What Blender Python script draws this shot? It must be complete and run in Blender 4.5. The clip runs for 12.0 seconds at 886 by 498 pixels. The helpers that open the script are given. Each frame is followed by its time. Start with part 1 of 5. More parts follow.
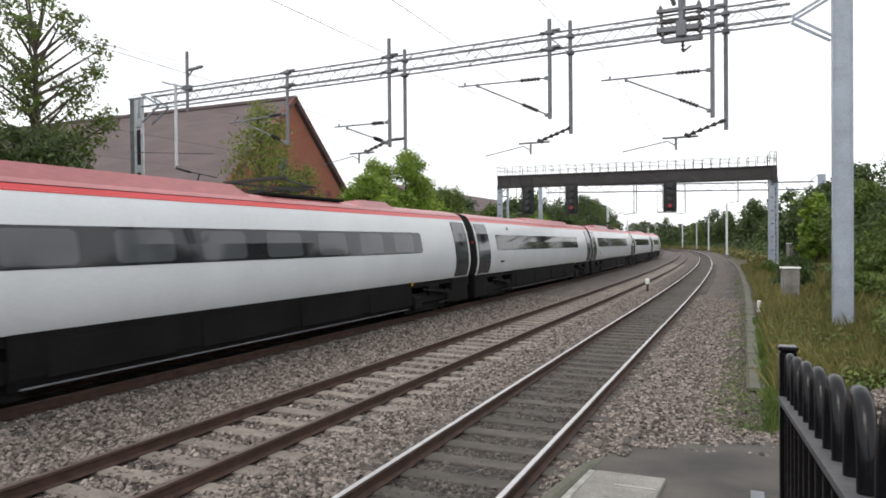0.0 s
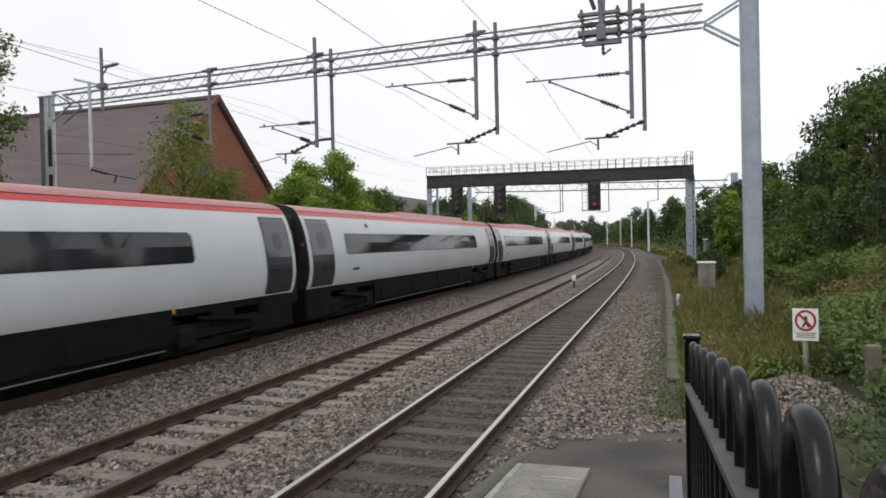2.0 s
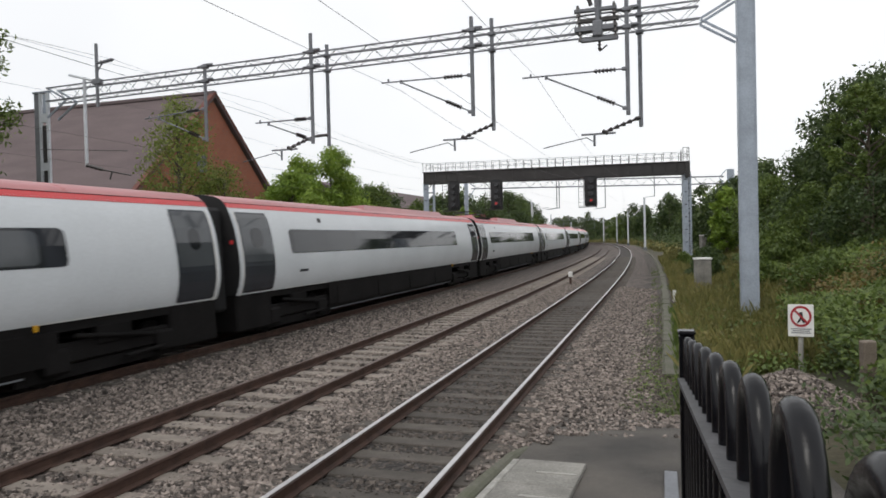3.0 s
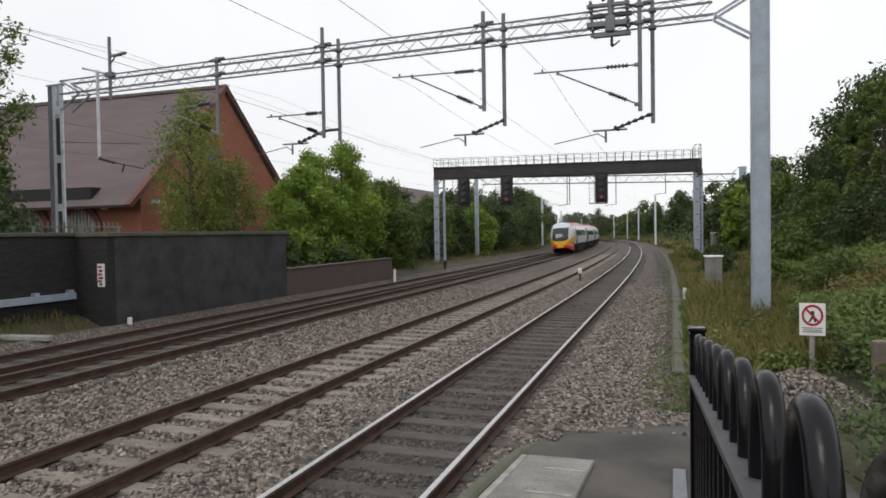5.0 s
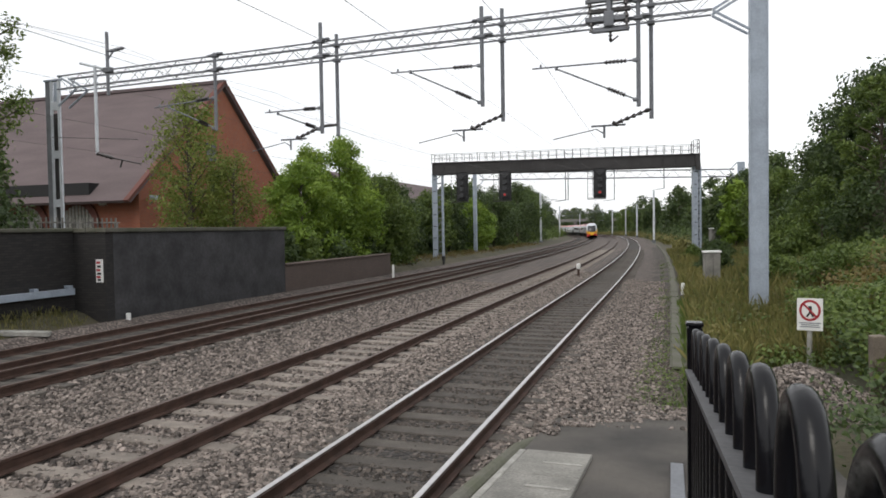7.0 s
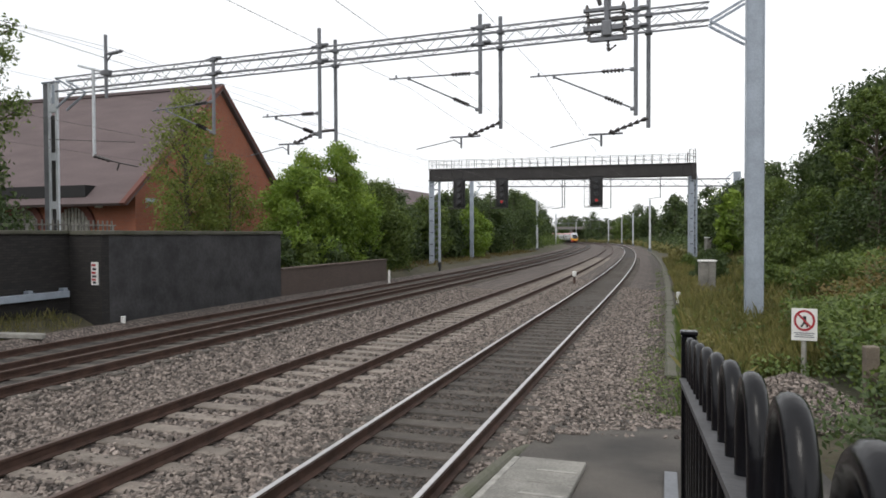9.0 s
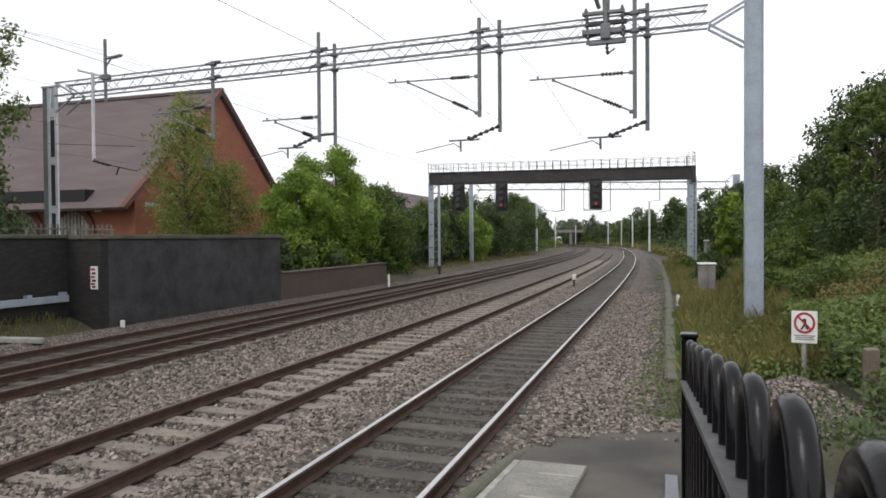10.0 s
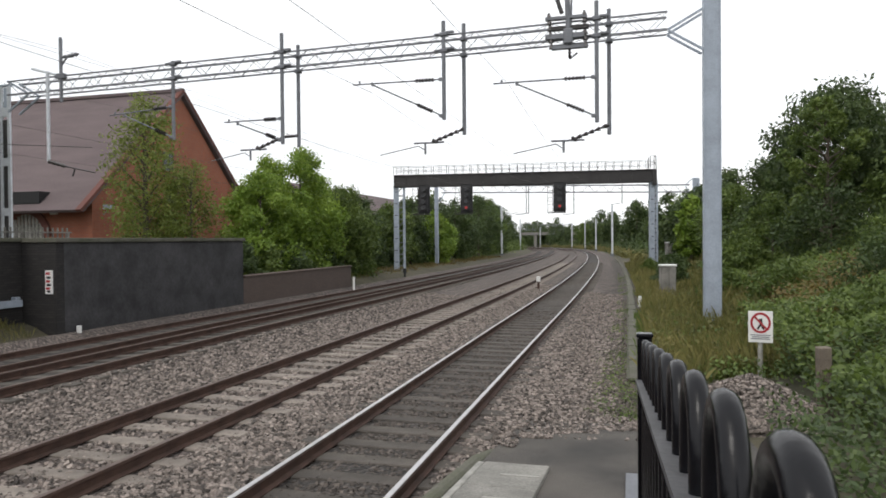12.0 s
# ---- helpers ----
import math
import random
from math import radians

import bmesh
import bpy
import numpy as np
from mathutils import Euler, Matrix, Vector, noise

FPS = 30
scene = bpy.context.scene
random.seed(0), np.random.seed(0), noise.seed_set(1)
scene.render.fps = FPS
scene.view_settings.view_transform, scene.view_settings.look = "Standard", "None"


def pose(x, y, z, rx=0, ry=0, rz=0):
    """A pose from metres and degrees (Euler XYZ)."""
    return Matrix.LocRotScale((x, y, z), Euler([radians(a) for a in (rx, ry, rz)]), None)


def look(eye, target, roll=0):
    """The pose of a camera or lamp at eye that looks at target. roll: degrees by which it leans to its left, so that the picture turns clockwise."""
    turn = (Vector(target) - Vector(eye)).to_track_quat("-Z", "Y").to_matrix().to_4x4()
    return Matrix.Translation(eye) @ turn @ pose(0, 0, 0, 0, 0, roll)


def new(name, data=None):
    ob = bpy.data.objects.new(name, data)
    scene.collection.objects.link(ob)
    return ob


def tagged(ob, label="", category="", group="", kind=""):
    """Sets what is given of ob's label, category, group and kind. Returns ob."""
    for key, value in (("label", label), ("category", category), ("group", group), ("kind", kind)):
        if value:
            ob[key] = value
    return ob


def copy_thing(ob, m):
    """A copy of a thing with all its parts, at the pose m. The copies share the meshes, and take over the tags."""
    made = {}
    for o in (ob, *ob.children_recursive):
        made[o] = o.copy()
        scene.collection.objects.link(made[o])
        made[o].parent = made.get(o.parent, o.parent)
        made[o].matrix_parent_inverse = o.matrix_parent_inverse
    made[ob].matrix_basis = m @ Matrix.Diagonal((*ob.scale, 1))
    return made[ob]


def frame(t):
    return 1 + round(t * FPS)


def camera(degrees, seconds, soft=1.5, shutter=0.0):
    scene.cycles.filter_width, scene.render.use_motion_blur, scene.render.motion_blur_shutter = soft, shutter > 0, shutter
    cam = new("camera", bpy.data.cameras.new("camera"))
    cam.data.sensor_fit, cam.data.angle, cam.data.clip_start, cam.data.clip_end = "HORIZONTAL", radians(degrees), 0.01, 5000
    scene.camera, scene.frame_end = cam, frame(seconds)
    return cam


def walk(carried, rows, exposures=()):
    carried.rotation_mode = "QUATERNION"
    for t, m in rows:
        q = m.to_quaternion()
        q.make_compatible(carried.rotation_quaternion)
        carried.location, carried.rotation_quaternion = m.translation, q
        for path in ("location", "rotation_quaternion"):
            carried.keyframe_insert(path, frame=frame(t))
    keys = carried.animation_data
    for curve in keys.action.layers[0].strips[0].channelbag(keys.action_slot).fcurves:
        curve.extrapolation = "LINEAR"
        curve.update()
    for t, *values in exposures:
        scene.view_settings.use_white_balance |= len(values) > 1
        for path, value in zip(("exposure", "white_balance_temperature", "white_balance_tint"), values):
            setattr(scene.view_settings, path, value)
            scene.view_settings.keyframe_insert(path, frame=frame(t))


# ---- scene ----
cam = camera(65.8, 12.0, soft=1.7, shutter=0.08)
CAMERA_ROWS = [
    (0.0, -0.055, 0.039, 2.538, 23.79, -0.63, 0.49), (0.1, -0.049, 0.045, 2.537, 22.50, -0.58, 0.54),
    (0.2, -0.043, 0.051, 2.536, 21.25, -0.53, 0.60), (0.3, -0.037, 0.056, 2.535, 20.30, -0.50, 0.66),
    (0.4, -0.031, 0.060, 2.534, 19.45, -0.48, 0.72), (0.5, -0.026, 0.064, 2.534, 18.89, -0.47, 0.77),
    (0.75, -0.021, 0.045, 2.535, 18.42, -0.53, 1.15),
    (1.0, -0.019, 0.035, 2.536, 18.30, -0.60, 1.38), (1.5, -0.014, 0.030, 2.534, 18.30, -0.70, 1.31),
    (2.0, -0.008, 0.024, 2.533, 18.01, -0.70, 1.33), (2.5, -0.005, 0.032, 2.530, 17.53, -0.87, 1.15),
    (3.0, -0.003, 0.028, 2.530, 17.73, -1.01, 1.36), (5.0, -0.006, 0.029, 2.527, 18.54, -1.38, 0.86),
    (5.5, -0.006, 0.029, 2.525, 18.41, -1.55, 0.88), (6.0, -0.003, 0.021, 2.527, 18.41, -1.71, 0.85),
    (6.5, -0.005, 0.018, 2.528, 18.39, -1.82, 0.81), (7.0, -0.004, 0.015, 2.527, 18.41, -1.76, 0.89),
    (9.0, -0.002, 0.000, 2.529, 18.11, -1.24, 0.26), (9.5, -0.002, 0.003, 2.530, 18.15, -1.10, 0.38),
    (10.0, -0.002, 0.007, 2.526, 18.08, -0.95, 0.40), (10.5, 0.0, 0.0, 2.526, 18.17, -0.92, 0.47),
    (11.0, -0.001, 0.006, 2.524, 18.34, -0.87, 0.54), (11.5, 0.0, 0.006, 2.524, 18.34, -0.87, 0.54), (11.7, 0.0, 0.006, 2.524, 18.20, -0.87, 0.54),
    (12.0, 0.02, 0.006, 2.524, 15.20, -0.75, 0.50)]
walk(cam, [(t, pose(x, y, z, 90 + p, r, w)) for t, x, y, z, w, p, r in CAMERA_ROWS],
     exposures=[(0.0, 0.22), (0.6, 0.0), (1.5, -0.16), (3.0, -0.14), (5.0, -0.18), (6.0, -0.06), (7.0, 0.0), (9.0, 0.0), (10.5, 0.08), (12.0, 0.08)])

# ---------------------------------------------------------------- light
SUN_EL, SUN_AZ = 52.0, 200.0
world = bpy.data.worlds.new("overcast_sky")
scene.world = world
world.use_nodes = True
wn, wl = world.node_tree.nodes, world.node_tree.links
sky = wn.new("ShaderNodeTexSky")
sky.sky_type, sky.sun_disc = 'NISHITA', False
sky.sun_elevation, sky.sun_rotation = radians(SUN_EL), radians(SUN_AZ)
sky.air_density, sky.dust_density, sky.ozone_density = 1.0, 4.0, 0.6
tc = wn.new("ShaderNodeTexCoord")
cl = wn.new("ShaderNodeTexNoise")
cl.inputs["Scale"].default_value, cl.inputs["Detail"].default_value = 1.6, 4.0
wl.new(tc.outputs["Generated"], cl.inputs["Vector"])
cr = wn.new("ShaderNodeValToRGB")
cr.color_ramp.elements[0].position, cr.color_ramp.elements[1].position = 0.3, 0.75
cr.color_ramp.elements[0].color, cr.color_ramp.elements[1].color = (9.6, 9.75, 10.0, 1), (12.2, 12.2, 12.2, 1)
wl.new(cl.outputs["Fac"], cr.inputs["Fac"])
mx = wn.new("ShaderNodeMix")
mx.data_type = 'RGBA'
mx.inputs["Factor"].default_value = 0.86
wl.new(sky.outputs["Color"], mx.inputs["A"])
wl.new(cr.outputs["Color"], mx.inputs["B"])
bg = wn["Background"]
bg.inputs["Strength"].default_value = 0.112
wl.new(mx.outputs["Result"], bg.inputs["Color"])
sun = new("sun", bpy.data.lights.new("sun", 'SUN'))
sun.data.energy, sun.data.angle, sun.data.color = 0.9, radians(25), (1.0, 0.97, 0.92)
sun.matrix_world = look((0, 0, 30), (0 + math.sin(radians(SUN_AZ)) * -10, -math.cos(radians(SUN_AZ)) * 10, 30 - math.tan(radians(SUN_EL)) * 10))


# ---------------------------------------------------------------- materials
def mat(name, color, rough=0.7, metal=0.0, var=0.15, scale=6.0, bump=0.0, bscale=60.0, dark=None, spot=0.0, island=0.0, objrand=0.0, coords="Object", stretch=None):
    """A surface with large stains (var, scale), fine grain, relief and, where asked, a change from piece to piece."""
    m = bpy.data.materials.new(name)
    m.use_nodes = True
    n, l = m.node_tree.nodes, m.node_tree.links
    b = n["Principled BSDF"]
    b.inputs["Roughness"].default_value, b.inputs["Metallic"].default_value = rough, metal
    co = n.new("ShaderNodeTexCoord")
    src = co.outputs[coords]
    if stretch:
        mp = n.new("ShaderNodeMapping")
        mp.inputs["Scale"].default_value = stretch
        l.new(src, mp.inputs["Vector"])
        src = mp.outputs["Vector"]
    big = n.new("ShaderNodeTexNoise")
    big.inputs["Scale"].default_value, big.inputs["Detail"].default_value = scale, 5.0
    fine = n.new("ShaderNodeTexNoise")
    fine.inputs["Scale"].default_value, fine.inputs["Detail"].default_value = bscale, 4.0
    l.new(src, big.inputs["Vector"])
    l.new(src, fine.inputs["Vector"])
    dk = dark or tuple(c * 0.55 for c in color)
    ramp = n.new("ShaderNodeValToRGB")
    ramp.color_ramp.elements[0].position, ramp.color_ramp.elements[1].position = 0.32, 0.68
    ramp.color_ramp.elements[0].color = (*(c + (d - c) * min(1, var * 4) for c, d in zip(color, dk)), 1)
    ramp.color_ramp.elements[1].color = (*color, 1)
    l.new(big.outputs["Fac"], ramp.inputs["Fac"])
    g = n.new("ShaderNodeMapRange")
    g.inputs["From Min"].default_value, g.inputs["From Max"].default_value = 0.25, 0.75
    g.inputs["To Min"].default_value, g.inputs["To Max"].default_value = 1 - var - spot, 1 + var + spot
    l.new(fine.outputs["Fac"], g.inputs["Value"])
    mul = n.new("ShaderNodeVectorMath")
    mul.operation = 'SCALE'
    l.new(ramp.outputs["Color"], mul.inputs[0])
    l.new(g.outputs["Result"], mul.inputs["Scale"])
    out = mul.outputs["Vector"]
    for amount, kind, socket in ((island, "ShaderNodeNewGeometry", "Random Per Island"), (objrand, "ShaderNodeObjectInfo", "Random")):
        if amount:
            ra = n.new(kind)
            mr = n.new("ShaderNodeMapRange")
            mr.inputs["To Min"].default_value, mr.inputs["To Max"].default_value = 1 - amount, 1 + amount
            l.new(ra.outputs[socket], mr.inputs["Value"])
            v = n.new("ShaderNodeVectorMath")
            v.operation = 'SCALE'
            l.new(out, v.inputs[0])
            l.new(mr.outputs["Result"], v.inputs["Scale"])
            out = v.outputs["Vector"]
    l.new(out, b.inputs["Base Color"])
    if bump:
        bp = n.new("ShaderNodeBump")
        bp.inputs["Strength"].default_value, bp.inputs["Distance"].default_value = bump, 0.02
        l.new(fine.outputs["Fac"], bp.inputs["Height"])
        l.new(bp.outputs["Normal"], b.inputs["Normal"])
    return m


def leaf_mat(name, ca, cb, cc):
    """Leaves whose green shifts from leaf to leaf and, more slowly, across the crown; thin enough to pass some light."""
    m = bpy.data.materials.new(name)
    m.use_nodes = True
    n, l = m.node_tree.nodes, m.node_tree.links
    b = n["Principled BSDF"]
    b.inputs["Roughness"].default_value = 0.55
    ra = n.new("ShaderNodeNewGeometry")
    co = n.new("ShaderNodeTexCoord")
    ns = n.new("ShaderNodeTexNoise")
    ns.inputs["Scale"].default_value = 0.5
    l.new(co.outputs["Object"], ns.inputs["Vector"])
    ad = n.new("ShaderNodeMath")
    ad.operation = 'MULTIPLY_ADD'
    ad.inputs[1].default_value = 0.55
    l.new(ra.outputs["Random Per Island"], ad.inputs[0])
    ad2 = n.new("ShaderNodeMath")
    ad2.operation = 'MULTIPLY_ADD'
    ad2.inputs[1].default_value, ad2.inputs[2].default_value = 1.2, -0.35
    l.new(ns.outputs["Fac"], ad2.inputs[0])
    l.new(ad2.outputs[0], ad.inputs[2])
    rp = n.new("ShaderNodeValToRGB")
    rp.color_ramp.elements[0].color, rp.color_ramp.elements[1].color = (*ca, 1), (*cc, 1)
    e = rp.color_ramp.elements.new(0.5)
    e.color = (*cb, 1)
    l.new(ad.outputs[0], rp.inputs["Fac"])
    l.new(rp.outputs["Color"], b.inputs["Base Color"])
    tr = n.new("ShaderNodeBsdfTranslucent")
    l.new(rp.outputs["Color"], tr.inputs["Color"])
    ms = n.new("ShaderNodeMixShader")
    ms.inputs["Fac"].default_value = 0.35
    l.new(b.outputs[0], ms.inputs[1])
    l.new(tr.outputs[0], ms.inputs[2])
    l.new(ms.outputs[0], n["Material Output"].inputs["Surface"])
    return m


def glow(name, color, strength):
    m = bpy.data.materials.new(name)
    m.use_nodes = True
    b = m.node_tree.nodes["Principled BSDF"]
    b.inputs["Base Color"].default_value = (*color, 1)
    b.inputs["Emission Color"].default_value = (*color, 1)
    b.inputs["Emission Strength"].default_value = strength
    return m


def brick_mat(name, ca, cb, mortar, size=1.0, rough=0.85):
    """Brickwork too far off to pick apart, at true brick size, on the wall's own axes."""
    m = mat(name, ca, rough, 0, 0.2, 0.8, 0.2, 40)
    n, l = m.node_tree.nodes, m.node_tree.links
    b = n["Principled BSDF"]
    old = b.inputs["Base Color"].links[0].from_socket
    co = n.new("ShaderNodeTexCoord")
    sx = n.new("ShaderNodeSeparateXYZ")
    l.new(co.outputs["Object"], sx.inputs[0])
    sm = n.new("ShaderNodeMath")
    l.new(sx.outputs["X"], sm.inputs[0])
    l.new(sx.outputs["Y"], sm.inputs[1])
    cx = n.new("ShaderNodeCombineXYZ")
    l.new(sm.outputs[0], cx.inputs["X"])
    l.new(sx.outputs["Z"], cx.inputs["Y"])
    br = n.new("ShaderNodeTexBrick")
    br.inputs["Scale"].default_value = 1.0 / size
    br.inputs["Brick Width"].default_value, br.inputs["Row Height"].default_value, br.inputs["Mortar Size"].default_value = 0.225, 0.075, 0.008
    br.inputs["Color1"].default_value, br.inputs["Color2"].default_value, br.inputs["Mortar"].default_value = (*ca, 1), (*cb, 1), (*mortar, 1)
    l.new(cx.outputs[0], br.inputs["Vector"])
    mi = n.new("ShaderNodeMix")
    mi.data_type = 'RGBA'
    mi.inputs["Factor"].default_value = 0.6
    l.new(old, mi.inputs["A"])
    l.new(br.outputs["Color"], mi.inputs["B"])
    l.new(mi.outputs["Result"], b.inputs["Base Color"])
    return m


def stones_mat(name, ca, cb, cc, size):
    """Loose stones: cell colours and relief at the size of ballast."""
    m = bpy.data.materials.new(name)
    m.use_nodes = True
    n, l = m.node_tree.nodes, m.node_tree.links
    b = n["Principled BSDF"]
    b.inputs["Roughness"].default_value = 0.9
    co = n.new("ShaderNodeTexCoord")
    vo = n.new("ShaderNodeTexVoronoi")
    vo.inputs["Scale"].default_value = 1 / size
    l.new(co.outputs["Object"], vo.inputs["Vector"])
    sp = n.new("ShaderNodeSeparateColor")
    l.new(vo.outputs["Color"], sp.inputs["Color"])
    rp = n.new("ShaderNodeValToRGB")
    rp.color_ramp.elements[0].color, rp.color_ramp.elements[1].color = (*ca, 1), (*cc, 1)
    rp.color_ramp.elements.new(0.5).color = (*cb, 1)
    l.new(sp.outputs[0], rp.inputs["Fac"])
    big = n.new("ShaderNodeTexNoise")
    big.inputs["Scale"].default_value, big.inputs["Detail"].default_value = 0.7, 5
    l.new(co.outputs["Object"], big.inputs["Vector"])
    mr = n.new("ShaderNodeMapRange")
    mr.inputs["From Min"].default_value, mr.inputs["From Max"].default_value = 0.3, 0.7
    mr.inputs["To Min"].default_value, mr.inputs["To Max"].default_value = 0.75, 1.15
    l.new(big.outputs["Fac"], mr.inputs["Value"])
    # colour falls off towards each cell's edge, painting the shade between stones
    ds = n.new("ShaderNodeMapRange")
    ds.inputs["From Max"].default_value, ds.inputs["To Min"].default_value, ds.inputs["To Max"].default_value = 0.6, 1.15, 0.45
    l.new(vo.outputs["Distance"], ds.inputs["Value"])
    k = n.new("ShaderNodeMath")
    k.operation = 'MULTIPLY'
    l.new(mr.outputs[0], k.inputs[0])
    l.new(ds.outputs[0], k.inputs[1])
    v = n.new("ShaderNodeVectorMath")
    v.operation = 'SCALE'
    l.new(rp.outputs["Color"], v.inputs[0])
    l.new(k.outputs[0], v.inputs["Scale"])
    l.new(v.outputs["Vector"], b.inputs["Base Color"])
    bp = n.new("ShaderNodeBump")
    bp.invert = True
    bp.inputs["Strength"].default_value, bp.inputs["Distance"].default_value = 1.0, 0.03
    l.new(vo.outputs["Distance"], bp.inputs["Height"])
    l.new(bp.outputs["Normal"], b.inputs["Normal"])
    return m


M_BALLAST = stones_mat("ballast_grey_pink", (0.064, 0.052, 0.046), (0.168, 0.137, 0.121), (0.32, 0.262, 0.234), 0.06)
M_STONE = mat("ballast_stone", (0.21, 0.178, 0.157), 0.9, 0, 0.2, 8, 0.3, 40, island=0.8)
M_STONEDK = mat("oily_dark_stone", (0.10, 0.084, 0.072), 0.85, 0, 0.2, 8, 0.3, 40, island=0.6)
M_STONECESS = mat("dirty_brown_stone", (0.135, 0.112, 0.094), 0.9, 0, 0.2, 8, 0.3, 40, island=0.7)
M_OILY = stones_mat("dark_oily_ballast", (0.035, 0.030, 0.027), (0.075, 0.066, 0.059), (0.145, 0.127, 0.115), 0.05)
M_SOIL = mat("weedy_soil", (0.085, 0.073, 0.045), 0.95, 0, 0.25, 0.6, 0.6, 12, dark=(0.045, 0.045, 0.025))
M_RAIL = mat("rusty_rail_side", (0.088, 0.048, 0.035), 0.75, 0.2, 0.25, 5, 0.3, 90)
M_RAILTOP = mat("polished_rail_head", (0.62, 0.60, 0.60), 0.3, 1.0, 0.08, 8)
M_RAILDULL = mat("dull_rail_head", (0.14, 0.10, 0.085), 0.5, 0.5, 0.15, 8)
M_SLEEPER = mat("weathered_concrete_sleeper", (0.245, 0.212, 0.182), 0.9, 0, 0.22, 3, 0.3, 60, objrand=0.18)
M_SLEEPERDK = mat("oily_sleeper", (0.095, 0.083, 0.071), 0.9, 0, 0.22, 3, 0.3, 60, objrand=0.18)
M_GALV = mat("weathered_galvanised_steel", (0.36, 0.41, 0.48), 0.5, 0.15, 0.12, 2.5, 0.1, 30)
M_GALVDK = mat("dull_grey_steel", (0.20, 0.21, 0.23), 0.6, 0.3, 0.15, 2.5, 0.1, 30)
M_GALVLT = mat("bright_galvanised_steel", (0.62, 0.65, 0.69), 0.5, 0.1, 0.12, 2.5, 0.1, 30)
M_INSUL = mat("brown_black_insulator", (0.035, 0.03, 0.03), 0.35, 0, 0.1, 8)
M_WIRE = mat("dark_copper_wire", (0.09, 0.085, 0.08), 0.6, 0.5, 0.1, 4)
M_BLACK = mat("matt_black_paint", (0.018, 0.018, 0.02), 0.5, 0, 0.1, 4)
M_FENCE = mat("glossy_black_fence_paint", (0.004, 0.0042, 0.006), 0.24, 0, 0.12, 6, 0.05, 80)
M_FENCE.node_tree.nodes["Principled BSDF"].inputs["Specular IOR Level"].default_value = 0.3
# this grey holds the light that the bar's flat top catches from the sky
M_RAILBAR = mat("sky_lit_grey_bar_paint", (0.085, 0.085, 0.09), 0.6, 0, 0.25, 9, 0.1, 60)
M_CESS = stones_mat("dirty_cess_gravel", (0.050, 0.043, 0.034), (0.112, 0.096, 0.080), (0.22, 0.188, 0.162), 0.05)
M_DARKVERGE = brick_mat("dark_red_verge_brick", (0.15, 0.05, 0.04), (0.19, 0.065, 0.045), (0.12, 0.08, 0.07))
M_GANTRY = mat("dark_grey_girder_paint", (0.045, 0.042, 0.042), 0.6, 0.1, 0.2, 1.2, 0.1, 20)
M_WHITE = mat("silver_white_train_paint", (0.655, 0.685, 0.71), 0.25, 0.0, 0.06, 0.5, 0, 20)
M_RED = mat("red_train_paint", (0.62, 0.045, 0.05), 0.3, 0, 0.08, 0.8, 0, 20)
# roof red with the sky's grazing reflection mixed into its colour
M_ROOFRED = mat("sky_paled_red_roof_paint", (0.44, 0.155, 0.16), 0.36, 0, 0.14, 0.7, 0.05, 14, stretch=(1, 0.35, 1))
M_SKIRT = mat("grimy_skirt_and_train_shade", (0.013, 0.012, 0.012), 0.75, 0, 0.25, 1.0, 0.15, 20)
M_SKIRT.node_tree.nodes["Principled BSDF"].inputs["Specular IOR Level"].default_value = 0.1
M_YELLOW = mat("warning_yellow_paint", (0.85, 0.45, 0.02), 0.35, 0, 0.06, 1)
M_GLASS = mat("tinted_window_glass", (0.022, 0.024, 0.028), 0.05, 0, 0.1, 1)
M_PANE = mat("lighter_window_pane", (0.085, 0.092, 0.10), 0.06, 0, 0.1, 1)
M_PANEDK = mat("dark_window_pane", (0.030, 0.033, 0.038), 0.06, 0, 0.1, 1)
M_DOOR = mat("dark_blue_grey_door", (0.032, 0.037, 0.046), 0.25, 0, 0.1, 1)
M_RUBBERSHADE = mat("black_rubber_and_shade", (0.012, 0.012, 0.013), 0.8, 0, 0.1, 5)
M_WALLBLACK = mat("black_painted_render", (0.049, 0.048, 0.052), 0.7, 0, 0.25, 1.1, 0.5, 9, dark=(0.015, 0.015, 0.017))
M_SOOTSHADEBRICK = brick_mat("sooty_and_shaded_brick", (0.016, 0.015, 0.015), (0.040, 0.035, 0.033), (0.012, 0.012, 0.012))
M_BROWNBRICK = brick_mat("brown_weathered_brick", (0.09, 0.065, 0.055), (0.12, 0.085, 0.07), (0.07, 0.06, 0.055))
M_REDBRICK = brick_mat("orange_red_brick", (0.28, 0.085, 0.045), (0.36, 0.12, 0.06), (0.24, 0.17, 0.14))
M_ROOF = mat("brown_plain_roof_tiles", (0.135, 0.103, 0.105), 0.9, 0, 0.12, 0.35, 0.5, 9, stretch=(1, 1, 5))
M_COPING = mat("mossy_stone_coping", (0.105, 0.10, 0.082), 0.9, 0, 0.2, 2, 0.3, 30, dark=(0.055, 0.06, 0.035))
M_CONC = mat("weathered_concrete", (0.27, 0.26, 0.235), 0.9, 0, 0.3, 2.0, 0.25, 45)
M_ASPHALT = mat("worn_asphalt", (0.105, 0.094, 0.083), 0.92, 0, 0.26, 1.1, 0.6, 90, dark=(0.045, 0.042, 0.039), spot=0.12)
M_WHITEP = mat("white_paint", (0.78, 0.78, 0.76), 0.5, 0, 0.06, 3)
M_SIGNRED = mat("sign_red", (0.36, 0.02, 0.03), 0.45, 0, 0.05, 3)
M_WOOD = mat("grey_weathered_timber", (0.20, 0.165, 0.13), 0.9, 0, 0.25, 3, 0.3, 50)
